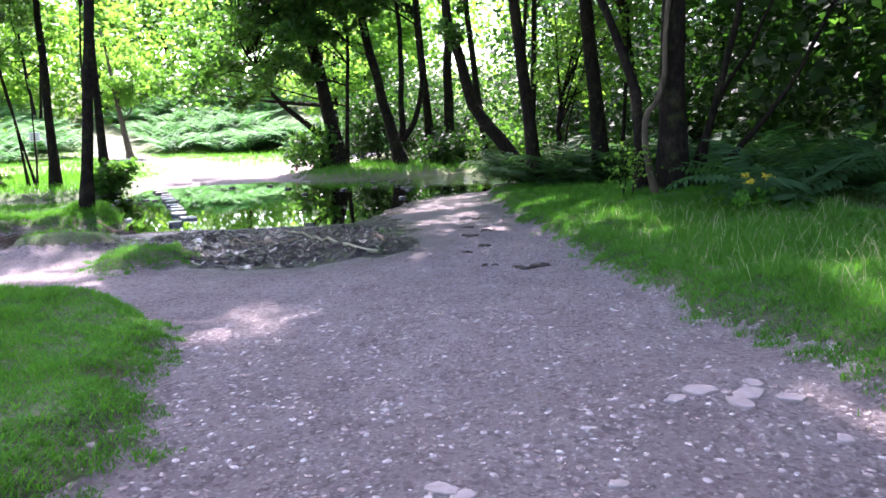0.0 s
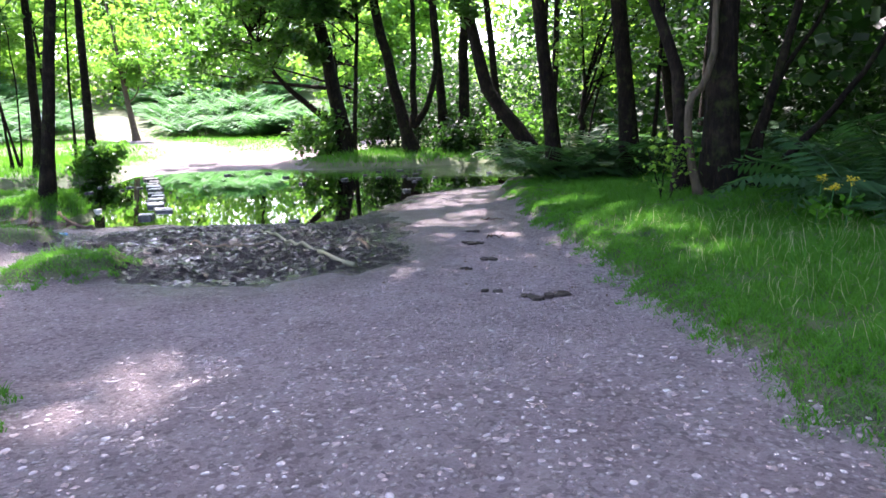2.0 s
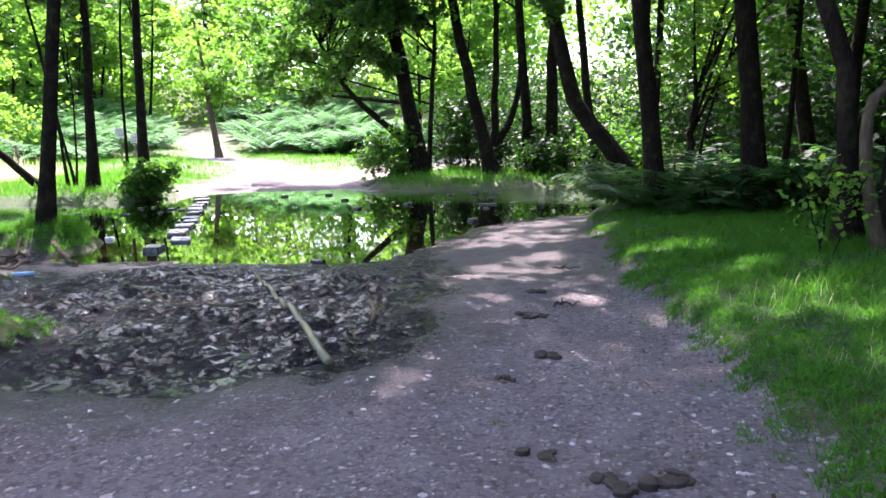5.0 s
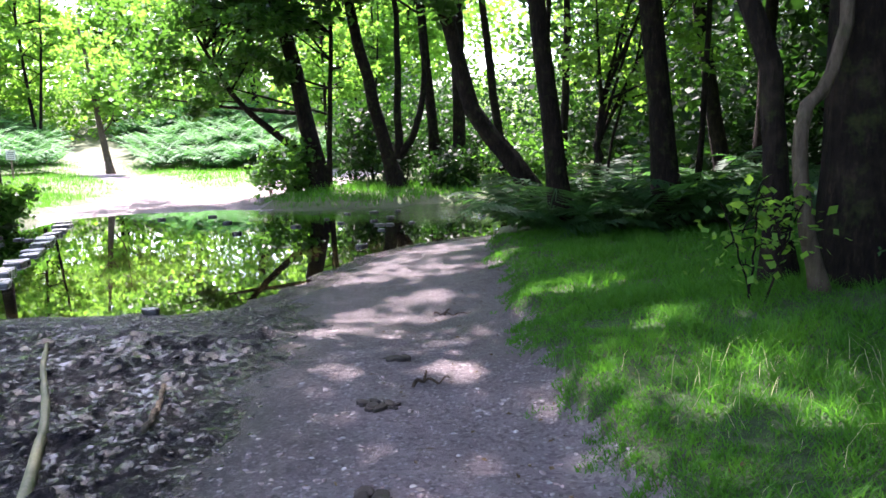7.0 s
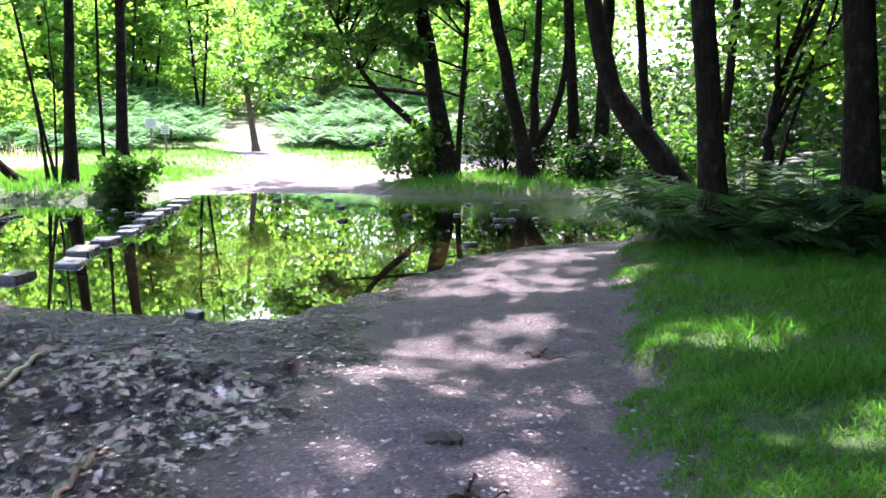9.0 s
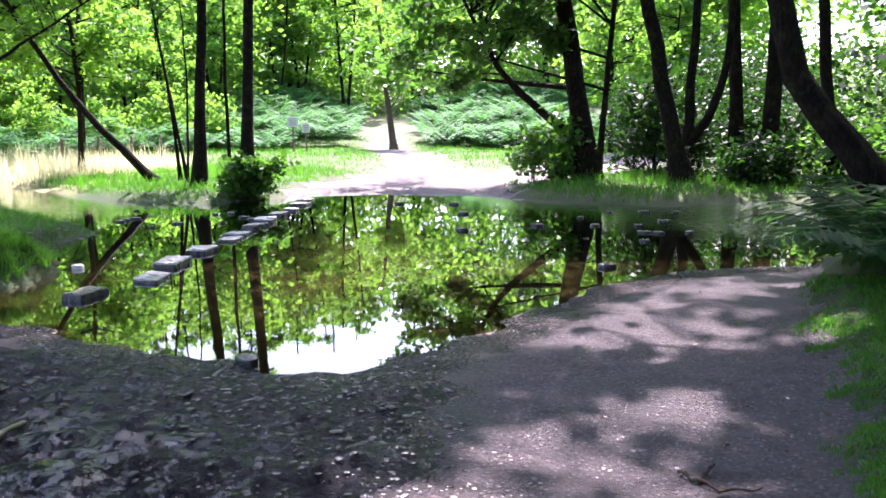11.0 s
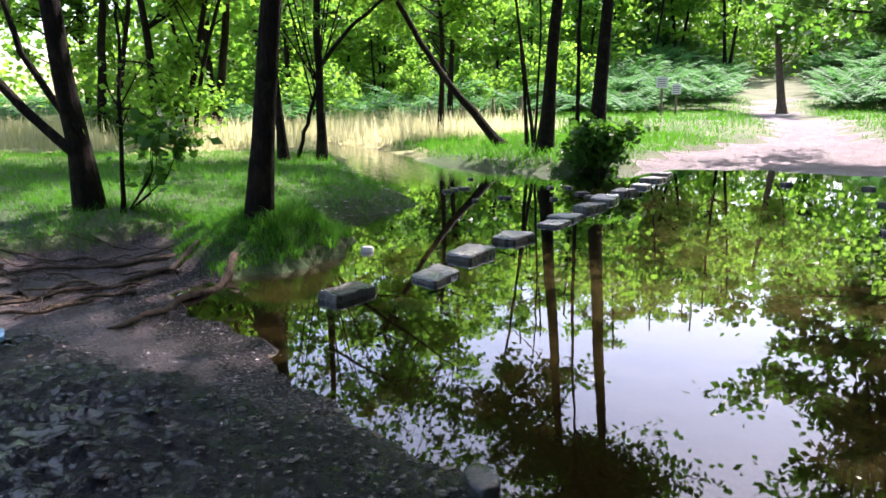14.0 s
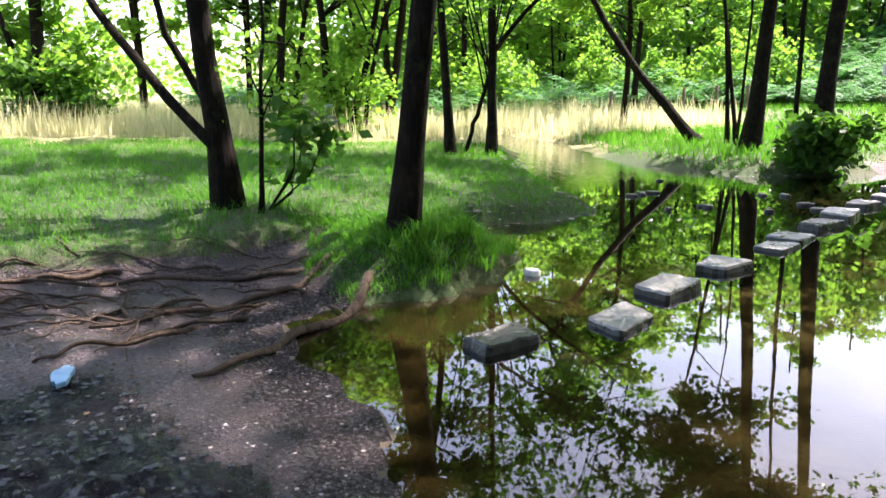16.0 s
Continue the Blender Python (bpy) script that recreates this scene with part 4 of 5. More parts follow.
def foliage_mass(name, boxes, clumps, per, size, spread_, mat, seed, lift=0.4):
    """Leaf masses of woods too deep to tell tree from tree."""
    g = np.random.default_rng(seed)
    pts = []
    for x0, x1, y0, y1, h in boxes:
        x, y = x0 + (x1 - x0) * g.random(clumps), y0 + (y1 - y0) * g.random(clumps)
        pts.append(np.stack([x, y, land(x, y) + lift + h * g.random(clumps) ** 1.2], -1))
    c = np.concatenate(pts)
    v, f = leaves(c, np.full(len(c), spread_), len(c) * per, size, g)
    tagged(new(name, mesh_of(name, v, f, mat)), "deep green woodland foliage behind the nearer trees", "woodland", kind="stuff")


foliage_mass("woodland_understorey", [(7.0, 16, 4, 24, 8), (12, 30, 2, 36, 12), (9, 30, 24, 40, 9), (-7, 18, 39, 47, 4)], 270, 70, 0.22, 0.55, LEAF_SHADE, 101)
foliage_mass("woodland_depth", [(14, 44, 26, 62, 17), (18, 44, -4, 26, 15)], 620, 34, 0.72, 0.9, LEAF_SHADE, 105)
# unseen leaf roof, added overhead to keep the sun off the right-hand wood
foliage_mass("woodland_canopy", [(5, 28, 3, 34, 5), (8, 30, -14, 6, 6)], 560, 34, 0.42, 0.9, LEAF_SHADE, 104, 8.0)
# right half of the backdrop wood, with shade painted into its leaves
foliage_mass("woodland_shade", [(4, 40, 54, 80, 17)], 900, 40, 0.62, 0.95, LEAF_SHADE, 107)
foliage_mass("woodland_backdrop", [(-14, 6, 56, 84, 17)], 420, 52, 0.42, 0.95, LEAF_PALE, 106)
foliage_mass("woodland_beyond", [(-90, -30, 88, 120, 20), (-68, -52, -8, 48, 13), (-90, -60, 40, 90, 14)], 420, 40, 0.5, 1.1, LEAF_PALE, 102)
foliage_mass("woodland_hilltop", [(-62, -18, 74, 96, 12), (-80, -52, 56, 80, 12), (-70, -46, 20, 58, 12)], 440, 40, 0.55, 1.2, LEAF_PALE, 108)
foliage_mass("woodland_gloom", [(7, 24, 12, 30, 7), (9, 24, -2, 14, 8)], 300, 46, 0.34, 0.8, LEAF_SHADE, 109)
foliage_mass("woodland_thicket", [(0, 9, 36, 44, 8)], 200, 46, 0.3, 0.7, LEAF_SHADE, 112)
foliage_mass("woodland_screen", [(4, 12, 24, 34, 9)], 200, 46, 0.28, 0.7, LEAF_SHADE, 113)
# unseen leaf masses, added to close the place off behind the camera
foliage_mass("woodland_behind", [(14, 40, -25, 6, 11), (-45, 14, -40, -14, 11)], 200, 20, 0.7, 1.4, LEAF, 103)


# ================= bracken =================
def frond(length, pairs, g, arch=0.9):
    """One arching fern frond with paired leaflets, from the origin along +x."""
    t = np.linspace(0.18, 1, pairs)
    v, base = [], 0
    for s in t:
        p = np.array([length * s * (1 - 0.12 * s), 0, length * (0.85 * s - arch * 0.62 * s * s)])
        w = length * 0.34 * (1 - s) ** 0.75 * min(1, s * 4) + 0.012
        for side in (1, -1):
            tip = p + np.array([w * 0.45, side * w, -0.22 * w + 0.02 * g.normal()])
            root = p + np.array([length / pairs * 0.6, 0, 0])
            mid = (p + tip) / 2
            k = 16.0 / pairs
            v += [p, mid + [(-0.10 * w - 0.006) * k, 0, 0.02 * w], tip, mid + [(0.16 * w + 0.008) * k, 0, 0.02 * w]]
    v = np.array(v)
    return v, np.arange(len(v)).reshape(-1, 4)


def frond_mesh(seed):
    g, pile = np.random.default_rng(seed), Pile()
    length, arch = 0.85 + 0.5 * g.random(), 0.75 + 0.45 * g.random()
    pile.add(*frond(length, 18, g, arch))
    s = np.linspace(0, 1, 8)
    pile.add(*tube(np.stack([length * s * (1 - 0.12 * s), s * 0, length * (0.85 * s - arch * 0.62 * s * s) - 0.004], -1), np.linspace(0.008, 0.003, 8), 4))
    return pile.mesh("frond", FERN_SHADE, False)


FRONDS = [frond_mesh(s) for s in range(1, 8)]


def fern_clump(x, y, s, g):
    top = thing("fern_clump", x, y, land_at(x, y), "dense arching green bracken fronds at the wood's edge", "fern", "bracken along the wood")
    for k in range(10):
        ob = part("frond", FRONDS[g.integers(7)], top)
        r = s * (0.8 + 0.4 * g.random())
        ob.matrix_basis = pose(0.05 * g.normal(), 0.05 * g.normal(), 0, 8 * g.normal(), 8 * g.normal(), 36 * k + 25 * g.random()) @ Matrix.Diagonal((r, r, r, 1))


g = np.random.default_rng(81)
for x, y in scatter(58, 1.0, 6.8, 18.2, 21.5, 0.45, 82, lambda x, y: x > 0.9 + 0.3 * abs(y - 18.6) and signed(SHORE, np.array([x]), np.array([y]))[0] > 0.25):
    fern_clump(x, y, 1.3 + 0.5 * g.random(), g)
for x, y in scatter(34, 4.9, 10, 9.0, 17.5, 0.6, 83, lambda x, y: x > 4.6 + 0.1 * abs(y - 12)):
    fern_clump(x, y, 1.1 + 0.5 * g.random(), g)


def bracken_field(name, spots, seed, size, fronds, pairs):
    g, pile = np.random.default_rng(seed), Pile()
    xs, ys = np.array(spots).T
    zs = land(xs, ys)
    lifts = np.clip(0.35 + 0.5 * ripple(xs, ys, 5.0), 0.05, 1.3)
    for x, y, z, lift in zip(xs, ys, zs, lifts):
        for k in range(fronds):
            v, f = frond(size * (0.7 + 0.6 * g.random()), pairs, g, 0.6 + 0.5 * g.random())
            a = 6.283 * g.random()
            c, s = math.cos(a), math.sin(a)
            v = np.stack([v[:, 0] * c - v[:, 1] * s + x, v[:, 0] * s + v[:, 1] * c + y, v[:, 2] + z + lift], -1)
            pile.add(v, f)
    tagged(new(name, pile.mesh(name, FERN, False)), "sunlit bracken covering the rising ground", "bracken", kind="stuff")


bracken_field("bracken_slope", scatter(760, -75, -24, 44, 78, 0.9, 84, lambda x, y: -0.5 * x + 0.87 * y > 56 and edge_distance(FAR_PATH, np.array([x]), np.array([y]), False)[0] > 3.2), 85, 2.0, 12, 9)
bracken_field("bracken_bank", scatter(330, -24, -6, 44, 62, 0.85, 86, lambda x, y: edge_distance(FAR_PATH, np.array([x]), np.array([y]), False)[0] > 5.5 and y > 48 - 0.25 * (x + 16)), 87, 2.0, 13, 9)
bracken_field("bracken_meadow_edge", scatter(170, -44, -31, 12, 44, 1.1, 88), 89, 1.8, 9, 8)


# ================= grass =================
def grass(name, spots_fn, count, height, width, seed, mat, label, lean=0.5, bent=False):
    """Blades of grass over one stretch: spots_fn gives (x, y, height factor) for n blades."""
    g = np.random.default_rng(seed)
    x, y, hf = spots_fn(g, count)
    n = len(x)
    z = land(x, y) - 0.01
    h = height * hf * (0.55 + 0.7 * g.random(n))
    a, b = g.random(n) * 6.28, g.random(n) * 6.28
    wx, wy = np.cos(a) * width, np.sin(a) * width
    bend = lean * h * (0.3 + g.random(n))
    dx, dy = np.cos(b) * bend, np.sin(b) * bend
    tip = h * (0.98 - 0.25 * lean)
    foot = [np.stack([x - wx, y - wy, z], -1), np.stack([x + wx, y + wy, z], -1)]
    top = [np.stack([x + dx + wx * 0.1, y + dy + wy * 0.1, z + tip], -1), np.stack([x + dx - wx * 0.1, y + dy - wy * 0.1, z + tip], -1)]
    mid = [np.stack([x + dx * 0.4 + wx * 0.75, y + dy * 0.4 + wy * 0.75, z + h * 0.62], -1), np.stack([x + dx * 0.4 - wx * 0.75, y + dy * 0.4 - wy * 0.75, z + h * 0.62], -1)]
    if bent:
        v = np.stack(foot + mid + top, 1).reshape(-1, 3)
        k = np.arange(n)[:, None] * 6
        f = np.concatenate([k + [0, 1, 2, 3], k + [3, 2, 4, 5]], 1).reshape(-1, 4)
    else:
        v = np.stack(foot + top, 1).reshape(-1, 3)
        f = np.arange(4 * n).reshape(-1, 4)
    tagged(new(name, mesh_of(name, v, f, mat)), label, "grass", kind="stuff")


def lawn(x0, x1, y0, y1, edge=-0.05):
    """Random grassy spots in a rectangle, off path, mud and water, thicker in tussocks."""
    def spots(g, count):
        x, y = x0 + (x1 - x0) * g.random(count), y0 + (y1 - y0) * g.random(count)
        d, p, m = zones(x, y)
        tuss = 0.75 + 0.35 * ripple(x, y, 0.5)
        ok = (d > 0.03) & (p < edge + 0.07 * g.normal(size=count)) & (g.random(count) < 0.35 + 0.65 * np.clip(tuss, 0, 1))
        x, y, p = x[ok], y[ok], p[ok]
        hf = np.clip(0.6 + 0.75 * smoothstep(-0.05, -1.3, p), 0, 1.4) * np.clip(0.85 + 0.3 * ripple(x, y, 0.9) + 0.35 * ripple(y, x, 0.28), 0.35, 1.9)
        return x, y, hf
    return spots


def fringe(x0, x1, y0, y1):
    """Tufts that straggle over the edge of the bare path."""
    def spots(g, count):
        x, y = x0 + (x1 - x0) * g.random(count), y0 + (y1 - y0) * g.random(count)
        d, p, m = zones(x, y)
        ok = (d > 0.05) & (p < 0.10 + 0.10 * ripple(x, y, 0.25)) & (p > -0.35)
        return x[ok], y[ok], np.clip(0.8 + 0.4 * ripple(x, y, 0.2), 0.3, 1.6)[ok]
    return spots


grass("verge_fringe", fringe(0.2, 4.6, 1.5, 17.0), 220000, 0.06, 0.0045, 120, BLADE, "short tufts straggling over the path's edge", 0.9, True)
grass("patch_fringe", fringe(-6.0, 0.4, 0.5, 10.0), 220000, 0.055, 0.0045, 121, BLADE, "short tufts straggling over the path's edge", 0.9, True)
grass("grass_verge", lawn(0.6, 5.4, 3.0, 13.0, 0.02), 150000, 0.095, 0.0052, 91, BLADE, "matted green verge grass beside the stony path", 0.9)
grass("grass_verge_tall", lawn(1.0, 6.5, 2.5, 12.0, -0.3), 26000, 0.12, 0.003, 90, BLADE, "longer bending grass of the verge", 0.7, True)
grass("grass_verge_far", lawn(-0.2, 6.0, 12.5, 18.8, 0.02), 70000, 0.11, 0.007, 92, BLADE, "shaded green grass below the wood's edge", 0.8)
grass("dry_stalks", lawn(1.6, 6.5, 3.0, 11.0, -0.4), 2600, 0.22, 0.0016, 93, STRAW, "thin straw-coloured seed stalks in the verge", 0.8, True)
grass("grass_patch", lawn(-5.0, 0.2, 0.8, 6.5, 0.02), 120000, 0.085, 0.0055, 94, BLADE, "short green grass patch beside the path", 0.9)
grass("grass_hummocks", lawn(-9.6, -3.0, 7.2, 16.2, -0.02), 26000, 0.17, 0.004, 95, BLADE, "green tufts on hummocks round the ford")
grass("grass_glade", lawn(-20, -8.6, 7.0, 21, -0.02), 100000, 0.11, 0.006, 96, BLADE, "sunlit grass of the glade behind the roots", 0.7)
grass("meadow_grass", lawn(-40, -21, 2, 29, 5), 50000, 0.5, 0.014, 97, STRAW, "tall pale seeding meadow grass in full sun", 0.25)
grass("bank_grass", lawn(-22, -11, 21, 30, -0.02), 20000, 0.18, 0.013, 98, BLADE, "short green grass on the island bank")
grass("far_bank_grass", lawn(-9, 8, 26.8, 34, -0.02), 18000, 0.2, 0.014, 99, BLADE, "shaded green grass on the far bank")
grass("path_side_grass", lawn(-40, -9, 27, 56, -0.02), 30000, 0.16, 0.02, 100, BLADE, "bright mown grass beside the sunny path")
grass("hummock_tufts", lawn(-10.0, -7.3, 13.7, 16.4, 0.0), 20000, 0.16, 0.0052, 110, BLADE, "long green tufts round the foot of the leaning tree", 0.8, True)


# ================= stones, roots and small things =================
def rock(name, x, y, z, rx, ry, rz, turn, seed, mat, label, category, group="", flat=0.4, tip=(0, 0)):
    v, f = stone_verts(rx, ry, rz, seed=seed, flat=flat)
    ob = new(name, mesh_of(name, v, f, mat, True))
    ob.matrix_world = pose(x, y, z, tip[0], tip[1], turn)
    return tagged(ob, label, category, group)


def slab_mesh(a, b, rise, seed, top_mat):
    """A hewn slab with four worn corners, rough sides and a slightly hollow top; the sides take the darker slab
    material.
    """
    g = np.random.default_rng(seed)
    corner = [(a * (1 + 0.18 * g.normal()) * sx, b * (1 + 0.16 * g.normal()) * sy) for sx, sy in ((-1, -1), (1, -1), (1, 1), (-1, 1))]
    ring = []
    for (x0, y0), (x1, y1) in zip(corner, corner[1:] + corner[:1]):
        for t in (0.06, 0.25, 0.42, 0.58, 0.75, 0.94):
            ring.append((x0 + (x1 - x0) * t, y0 + (y1 - y0) * t))
    ring = np.array(ring) * (1 + 0.025 * g.normal(size=(24, 1)))
    rows = [np.column_stack([ring * k, np.full(24, z) + dz * g.normal(size=24)]) for z, k, dz in ((-0.25, 1.06, 0.0), (0.0, 1.03, 0.004), (rise * 0.75, 1.0, 0.004), (rise, 0.95, 0.003), (rise - 0.003, 0.6, 0.003), (rise - 0.008, 0.02, 0.0))]
    v = np.concatenate(rows)
    i, j = np.arange(5)[:, None] * 24, np.arange(24)[None]
    f = np.stack([i + j, i + (j + 1) % 24, i + 24 + (j + 1) % 24, i + 24 + j], -1).reshape(-1, 4)
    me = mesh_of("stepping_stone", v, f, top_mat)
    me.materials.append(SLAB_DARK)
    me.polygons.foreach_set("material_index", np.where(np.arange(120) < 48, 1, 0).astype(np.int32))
    return me


# stepping stones: x, y, half length, half width, turn, rise over the water, dark
STONES = [(-6.5, 14.82, 0.27, 0.16, 112, 0.065, 1), (-6.67, 15.82, 0.29, 0.19, 122, 0.045, 0), (-7.27, 16.6, 0.30, 0.18, 118, 0.075, 0), (-7.75, 17.42, 0.24, 0.16, 115, 0.07, 0),
          (-8.3, 18.45, 0.22, 0.16, 122, 0.04, 0), (-8.62, 18.9, 0.24, 0.17, 118, 0.05, 0), (-9.1, 19.7, 0.28, 0.19, 110, 0.07, 1), (-9.55, 20.5, 0.30, 0.20, 125, 0.08, 0),
          (-10.1, 21.35, 0.26, 0.19, 115, 0.07, 1), (-10.55, 22.2, 0.24, 0.18, 120, 0.06, 0), (-11.2, 23.2, 0.26, 0.19, 118, 0.06, 0), (-11.75, 24.0, 0.24, 0.18, 120, 0.06, 1)]
for i, (x, y, a, b, turn, rise, dark) in enumerate(STONES):
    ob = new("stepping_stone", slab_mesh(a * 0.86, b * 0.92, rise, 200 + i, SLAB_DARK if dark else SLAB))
    ob.matrix_world = pose(x, y, 0, 1.5 * math.sin(i * 3), 1.5 * math.cos(i * 5), turn)
    tagged(ob, "flat %s stepping stone in shallow water" % ("dark wet" if dark else "pale grey"), "stepping stone", "stepping stones across the ford")
rock("sunken_slab", -5.9, 15.25, -0.075, 0.32, 0.14, 0.06, 15, 230, SLAB, "pale slab just under the water", "stone", flat=0.4)
rock("white_stone", -8.1, 15.7, 0.012, 0.075, 0.055, 0.04, 30, 231, BOARD, "small white stone in the shallows", "stone", flat=0.1)
rock("shore_rock", -3.23, 14.12, 0.0, 0.13, 0.08, 0.055, -20, 232, SLAB_DARK, "dark rounded rock at the water's edge", "stone", flat=0.1)


# stones that lie in the shallows and the riffle
g = np.random.default_rng(301)
for i in range(26):
    x, y = (-13.5 + 3.5 * g.random(), 18.6 + 3.0 * g.random()) if i < 14 else (-4.5 + 4 * g.random(), 21.5 + 5 * g.random())
    r = 0.05 + 0.07 * g.random()
    rock("stream_stone", x, y, 0.0, r, r * 0.7, 0.035, 360 * g.random(), 310 + i, SLAB_DARK, "small dark wet stone breaking the water", "stone", "stones in the riffle", 0.2)
for x, y in ((-4.7, 22.6), (-5.6, 21.4), (-2.2, 19.4), (-6.9, 23.6), (-9.3, 24.6), (-8.1, 25.2)):
    rock("stream_stone", x, y, 0.0, 0.12, 0.08, 0.05, 40, 340 + int(-x * 10), SLAB_DARK, "small dark wet stone breaking the water", "stone", "stones in the riffle", 0.2)

# flat stones set in the path
for i, (x, y, a, b) in enumerate([(2.15, 3.3, 0.14, 0.10), (2.38, 3.25, 0.16, 0.11), (2.3, 3.12, 0.12, 0.09), (2.56, 3.2, 0.10, 0.08), (2.02, 3.18, 0.10, 0.07), (2.45, 3.42, 0.09, 0.07),
                                  (0.98, 2.28, 0.11, 0.07), (1.06, 2.24, 0.08, 0.06), (0.82, 1.72, 0.09, 0.07), (0.92, 2.02, 0.07, 0.05), (2.9, 2.55, 0.10, 0.07), (2.65, 2.8, 0.07, 0.06), (2.75, 2.2, 0.08, 0.06), (1.65, 2.35, 0.06, 0.05), (0.55, 1.7, 0.07, 0.05)]):
    rock("path_stone", x, y, land_at(x, y) + 0.004, a * 0.62, b * 0.62, 0.010, 57 * i, 360 + i, PEBBLE, "flat pale stone worn level with the path", "stone", "flat stones in the path", 0.2)

# clods of dark dung on the path, each a few crumbled lumps
def dropping(x, y, r, seed):
    g = np.random.default_rng(seed)
    top = thing("soil_clod", x, y, land_at(x, y) + 0.004, "dark crumbled dung trodden onto the path", "clod", "clods on the path")
    for k in range(7):
        v, f = stone_verts(r * (0.3 + 0.3 * g.random()), r * (0.2 + 0.25 * g.random()), 0.008 + 0.014 * g.random(), 9, seed * 20 + k, 0.1)
        a, q = 6.28 * g.random(), r * g.random()
        ob = part("lump", mesh_of("lump", v, f, DUNG, True), top)
        ob.matrix_basis = pose(q * math.cos(a) * 1.3, q * math.sin(a) * 0.8, 0, 0, 0, 360 * g.random())


for i, (x, y, r) in enumerate([(1.2, 7.66, 0.10), (1.42, 7.72, 0.09), (0.86, 7.87, 0.08), (0.62, 9.55, 0.11), (0.29, 10.84, 0.11), (0.44, 10.82, 0.05), (0.24, 11.88, 0.10), (0.5, 9.0, 0.05)]):
    dropping(x, y, r, 380 + i)


def on_ground(points, lift, count):
    """A curve laid over the ground."""
    c = curve_through([(x, y, 0) for x, y in points], count)
    c[:, 2] = land(c[:, 0], c[:, 1]) + lift
    return c


def lying(name, points, r0, r1, mat, label, category, group="", lift=0.0, count=18, sides=7, rough=0.25, hump=0.0):
    c = on_ground(points, lift, count)
    c[:, 2] -= (0.6 * r0 + 0.01) * (np.linspace(-1, 1, count) ** 8) * (hump > 0)
    c[:, 2] += hump * np.abs(np.sin(np.linspace(0, 9, count) + points[0][0] * 7))
    rad = np.linspace(r0, r1, count)
    c, rad = np.vstack([c[:1], c, c[-1:]]), np.concatenate([[0.001], rad, [0.001]])
    c[0] -= (c[2] - c[1]) * 0.02
    c[-1] += (c[-2] - c[-3]) * 0.02
    v, f = tube(c, rad, sides, rough)
    return tagged(new(name, mesh_of(name, v, f, mat, True)), label, category, group)


# log half sunk in the mud
lying("fallen_log", [(-3.2, 12.4), (-2.45, 11.4), (-1.65, 10.4), (-0.7, 9.0)], 0.016, 0.034, MOSSLOG, "mossy pale fallen branch half sunk in mud", "log", lift=0.02)
lying("fallen_stick", [(-1.25, 11.1), (-1.0, 10.6), (-0.85, 10.2)], 0.012, 0.02, WOOD, "thin stick pressed into the mud", "stick", lift=0.03)
lying("fallen_stick", [(-3.6, 10.9), (-3.0, 10.75), (-2.4, 10.9)], 0.012, 0.018, WOOD, "thin stick pressed into the mud", "stick", lift=0.03)

# bare roots across the worn bank
def wander(x, y, heading, length, g):
    pts = [(x, y)]
    for _ in range(max(3, int(length / 0.28))):
        heading += 0.42 * g.normal()
        x, y = x + 0.28 * math.cos(heading), y + 0.28 * math.sin(heading)
        pts.append((x, y))
    return pts


def root(points, r0, r1, label="gnarled bare root crossing trodden earth"):
    lying("tree_root", points, r0, r1, ROOT, label, "root", "roots across the bank", 0.25 * r0, 5 * len(points), 7, 0.3, 0.03)


g = np.random.default_rng(431)
root([(-7.9, 14.2), (-7.35, 13.9), (-7.05, 13.55), (-6.75, 13.35), (-6.45, 13.1), (-6.36, 12.9)], 0.042, 0.018)
root([(-8.3, 14.0), (-8.0, 13.5), (-7.75, 13.1), (-7.5, 12.6), (-7.35, 12.2)], 0.03, 0.012)
root([(-8.5, 13.9), (-8.5, 13.2), (-8.6, 12.5), (-8.5, 11.9), (-8.7, 11.2)], 0.028, 0.010)
root([(-8.9, 12.2), (-8.7, 11.8), (-8.6, 11.5), (-8.4, 11.1)], 0.03, 0.014)
root([(-7.3, 12.9), (-7.0, 12.6), (-6.9, 12.2), (-6.75, 12.0)], 0.02, 0.008)
for k in range(44):
    x, y = -9.2 + 1.9 * g.random(), 11.3 + 2.6 * g.random()
    root(wander(x, y, -1.75 + 0.7 * g.normal(), 0.4 + 1.1 * g.random(), g), 0.006 + 0.012 * g.random() ** 2, 0.003)
for points in ([(0.51, 11.17), (0.56, 11.3), (0.67, 11.28), (0.72, 11.44)], [(0.56, 11.3), (0.53, 11.55)], [(0.16, 13.85), (0.28, 13.76), (0.42, 13.71), (0.55, 13.84)], [(0.28, 13.76), (0.3, 14.0)]):
    root(points, 0.012, 0.004, "thin bare root showing through the path")


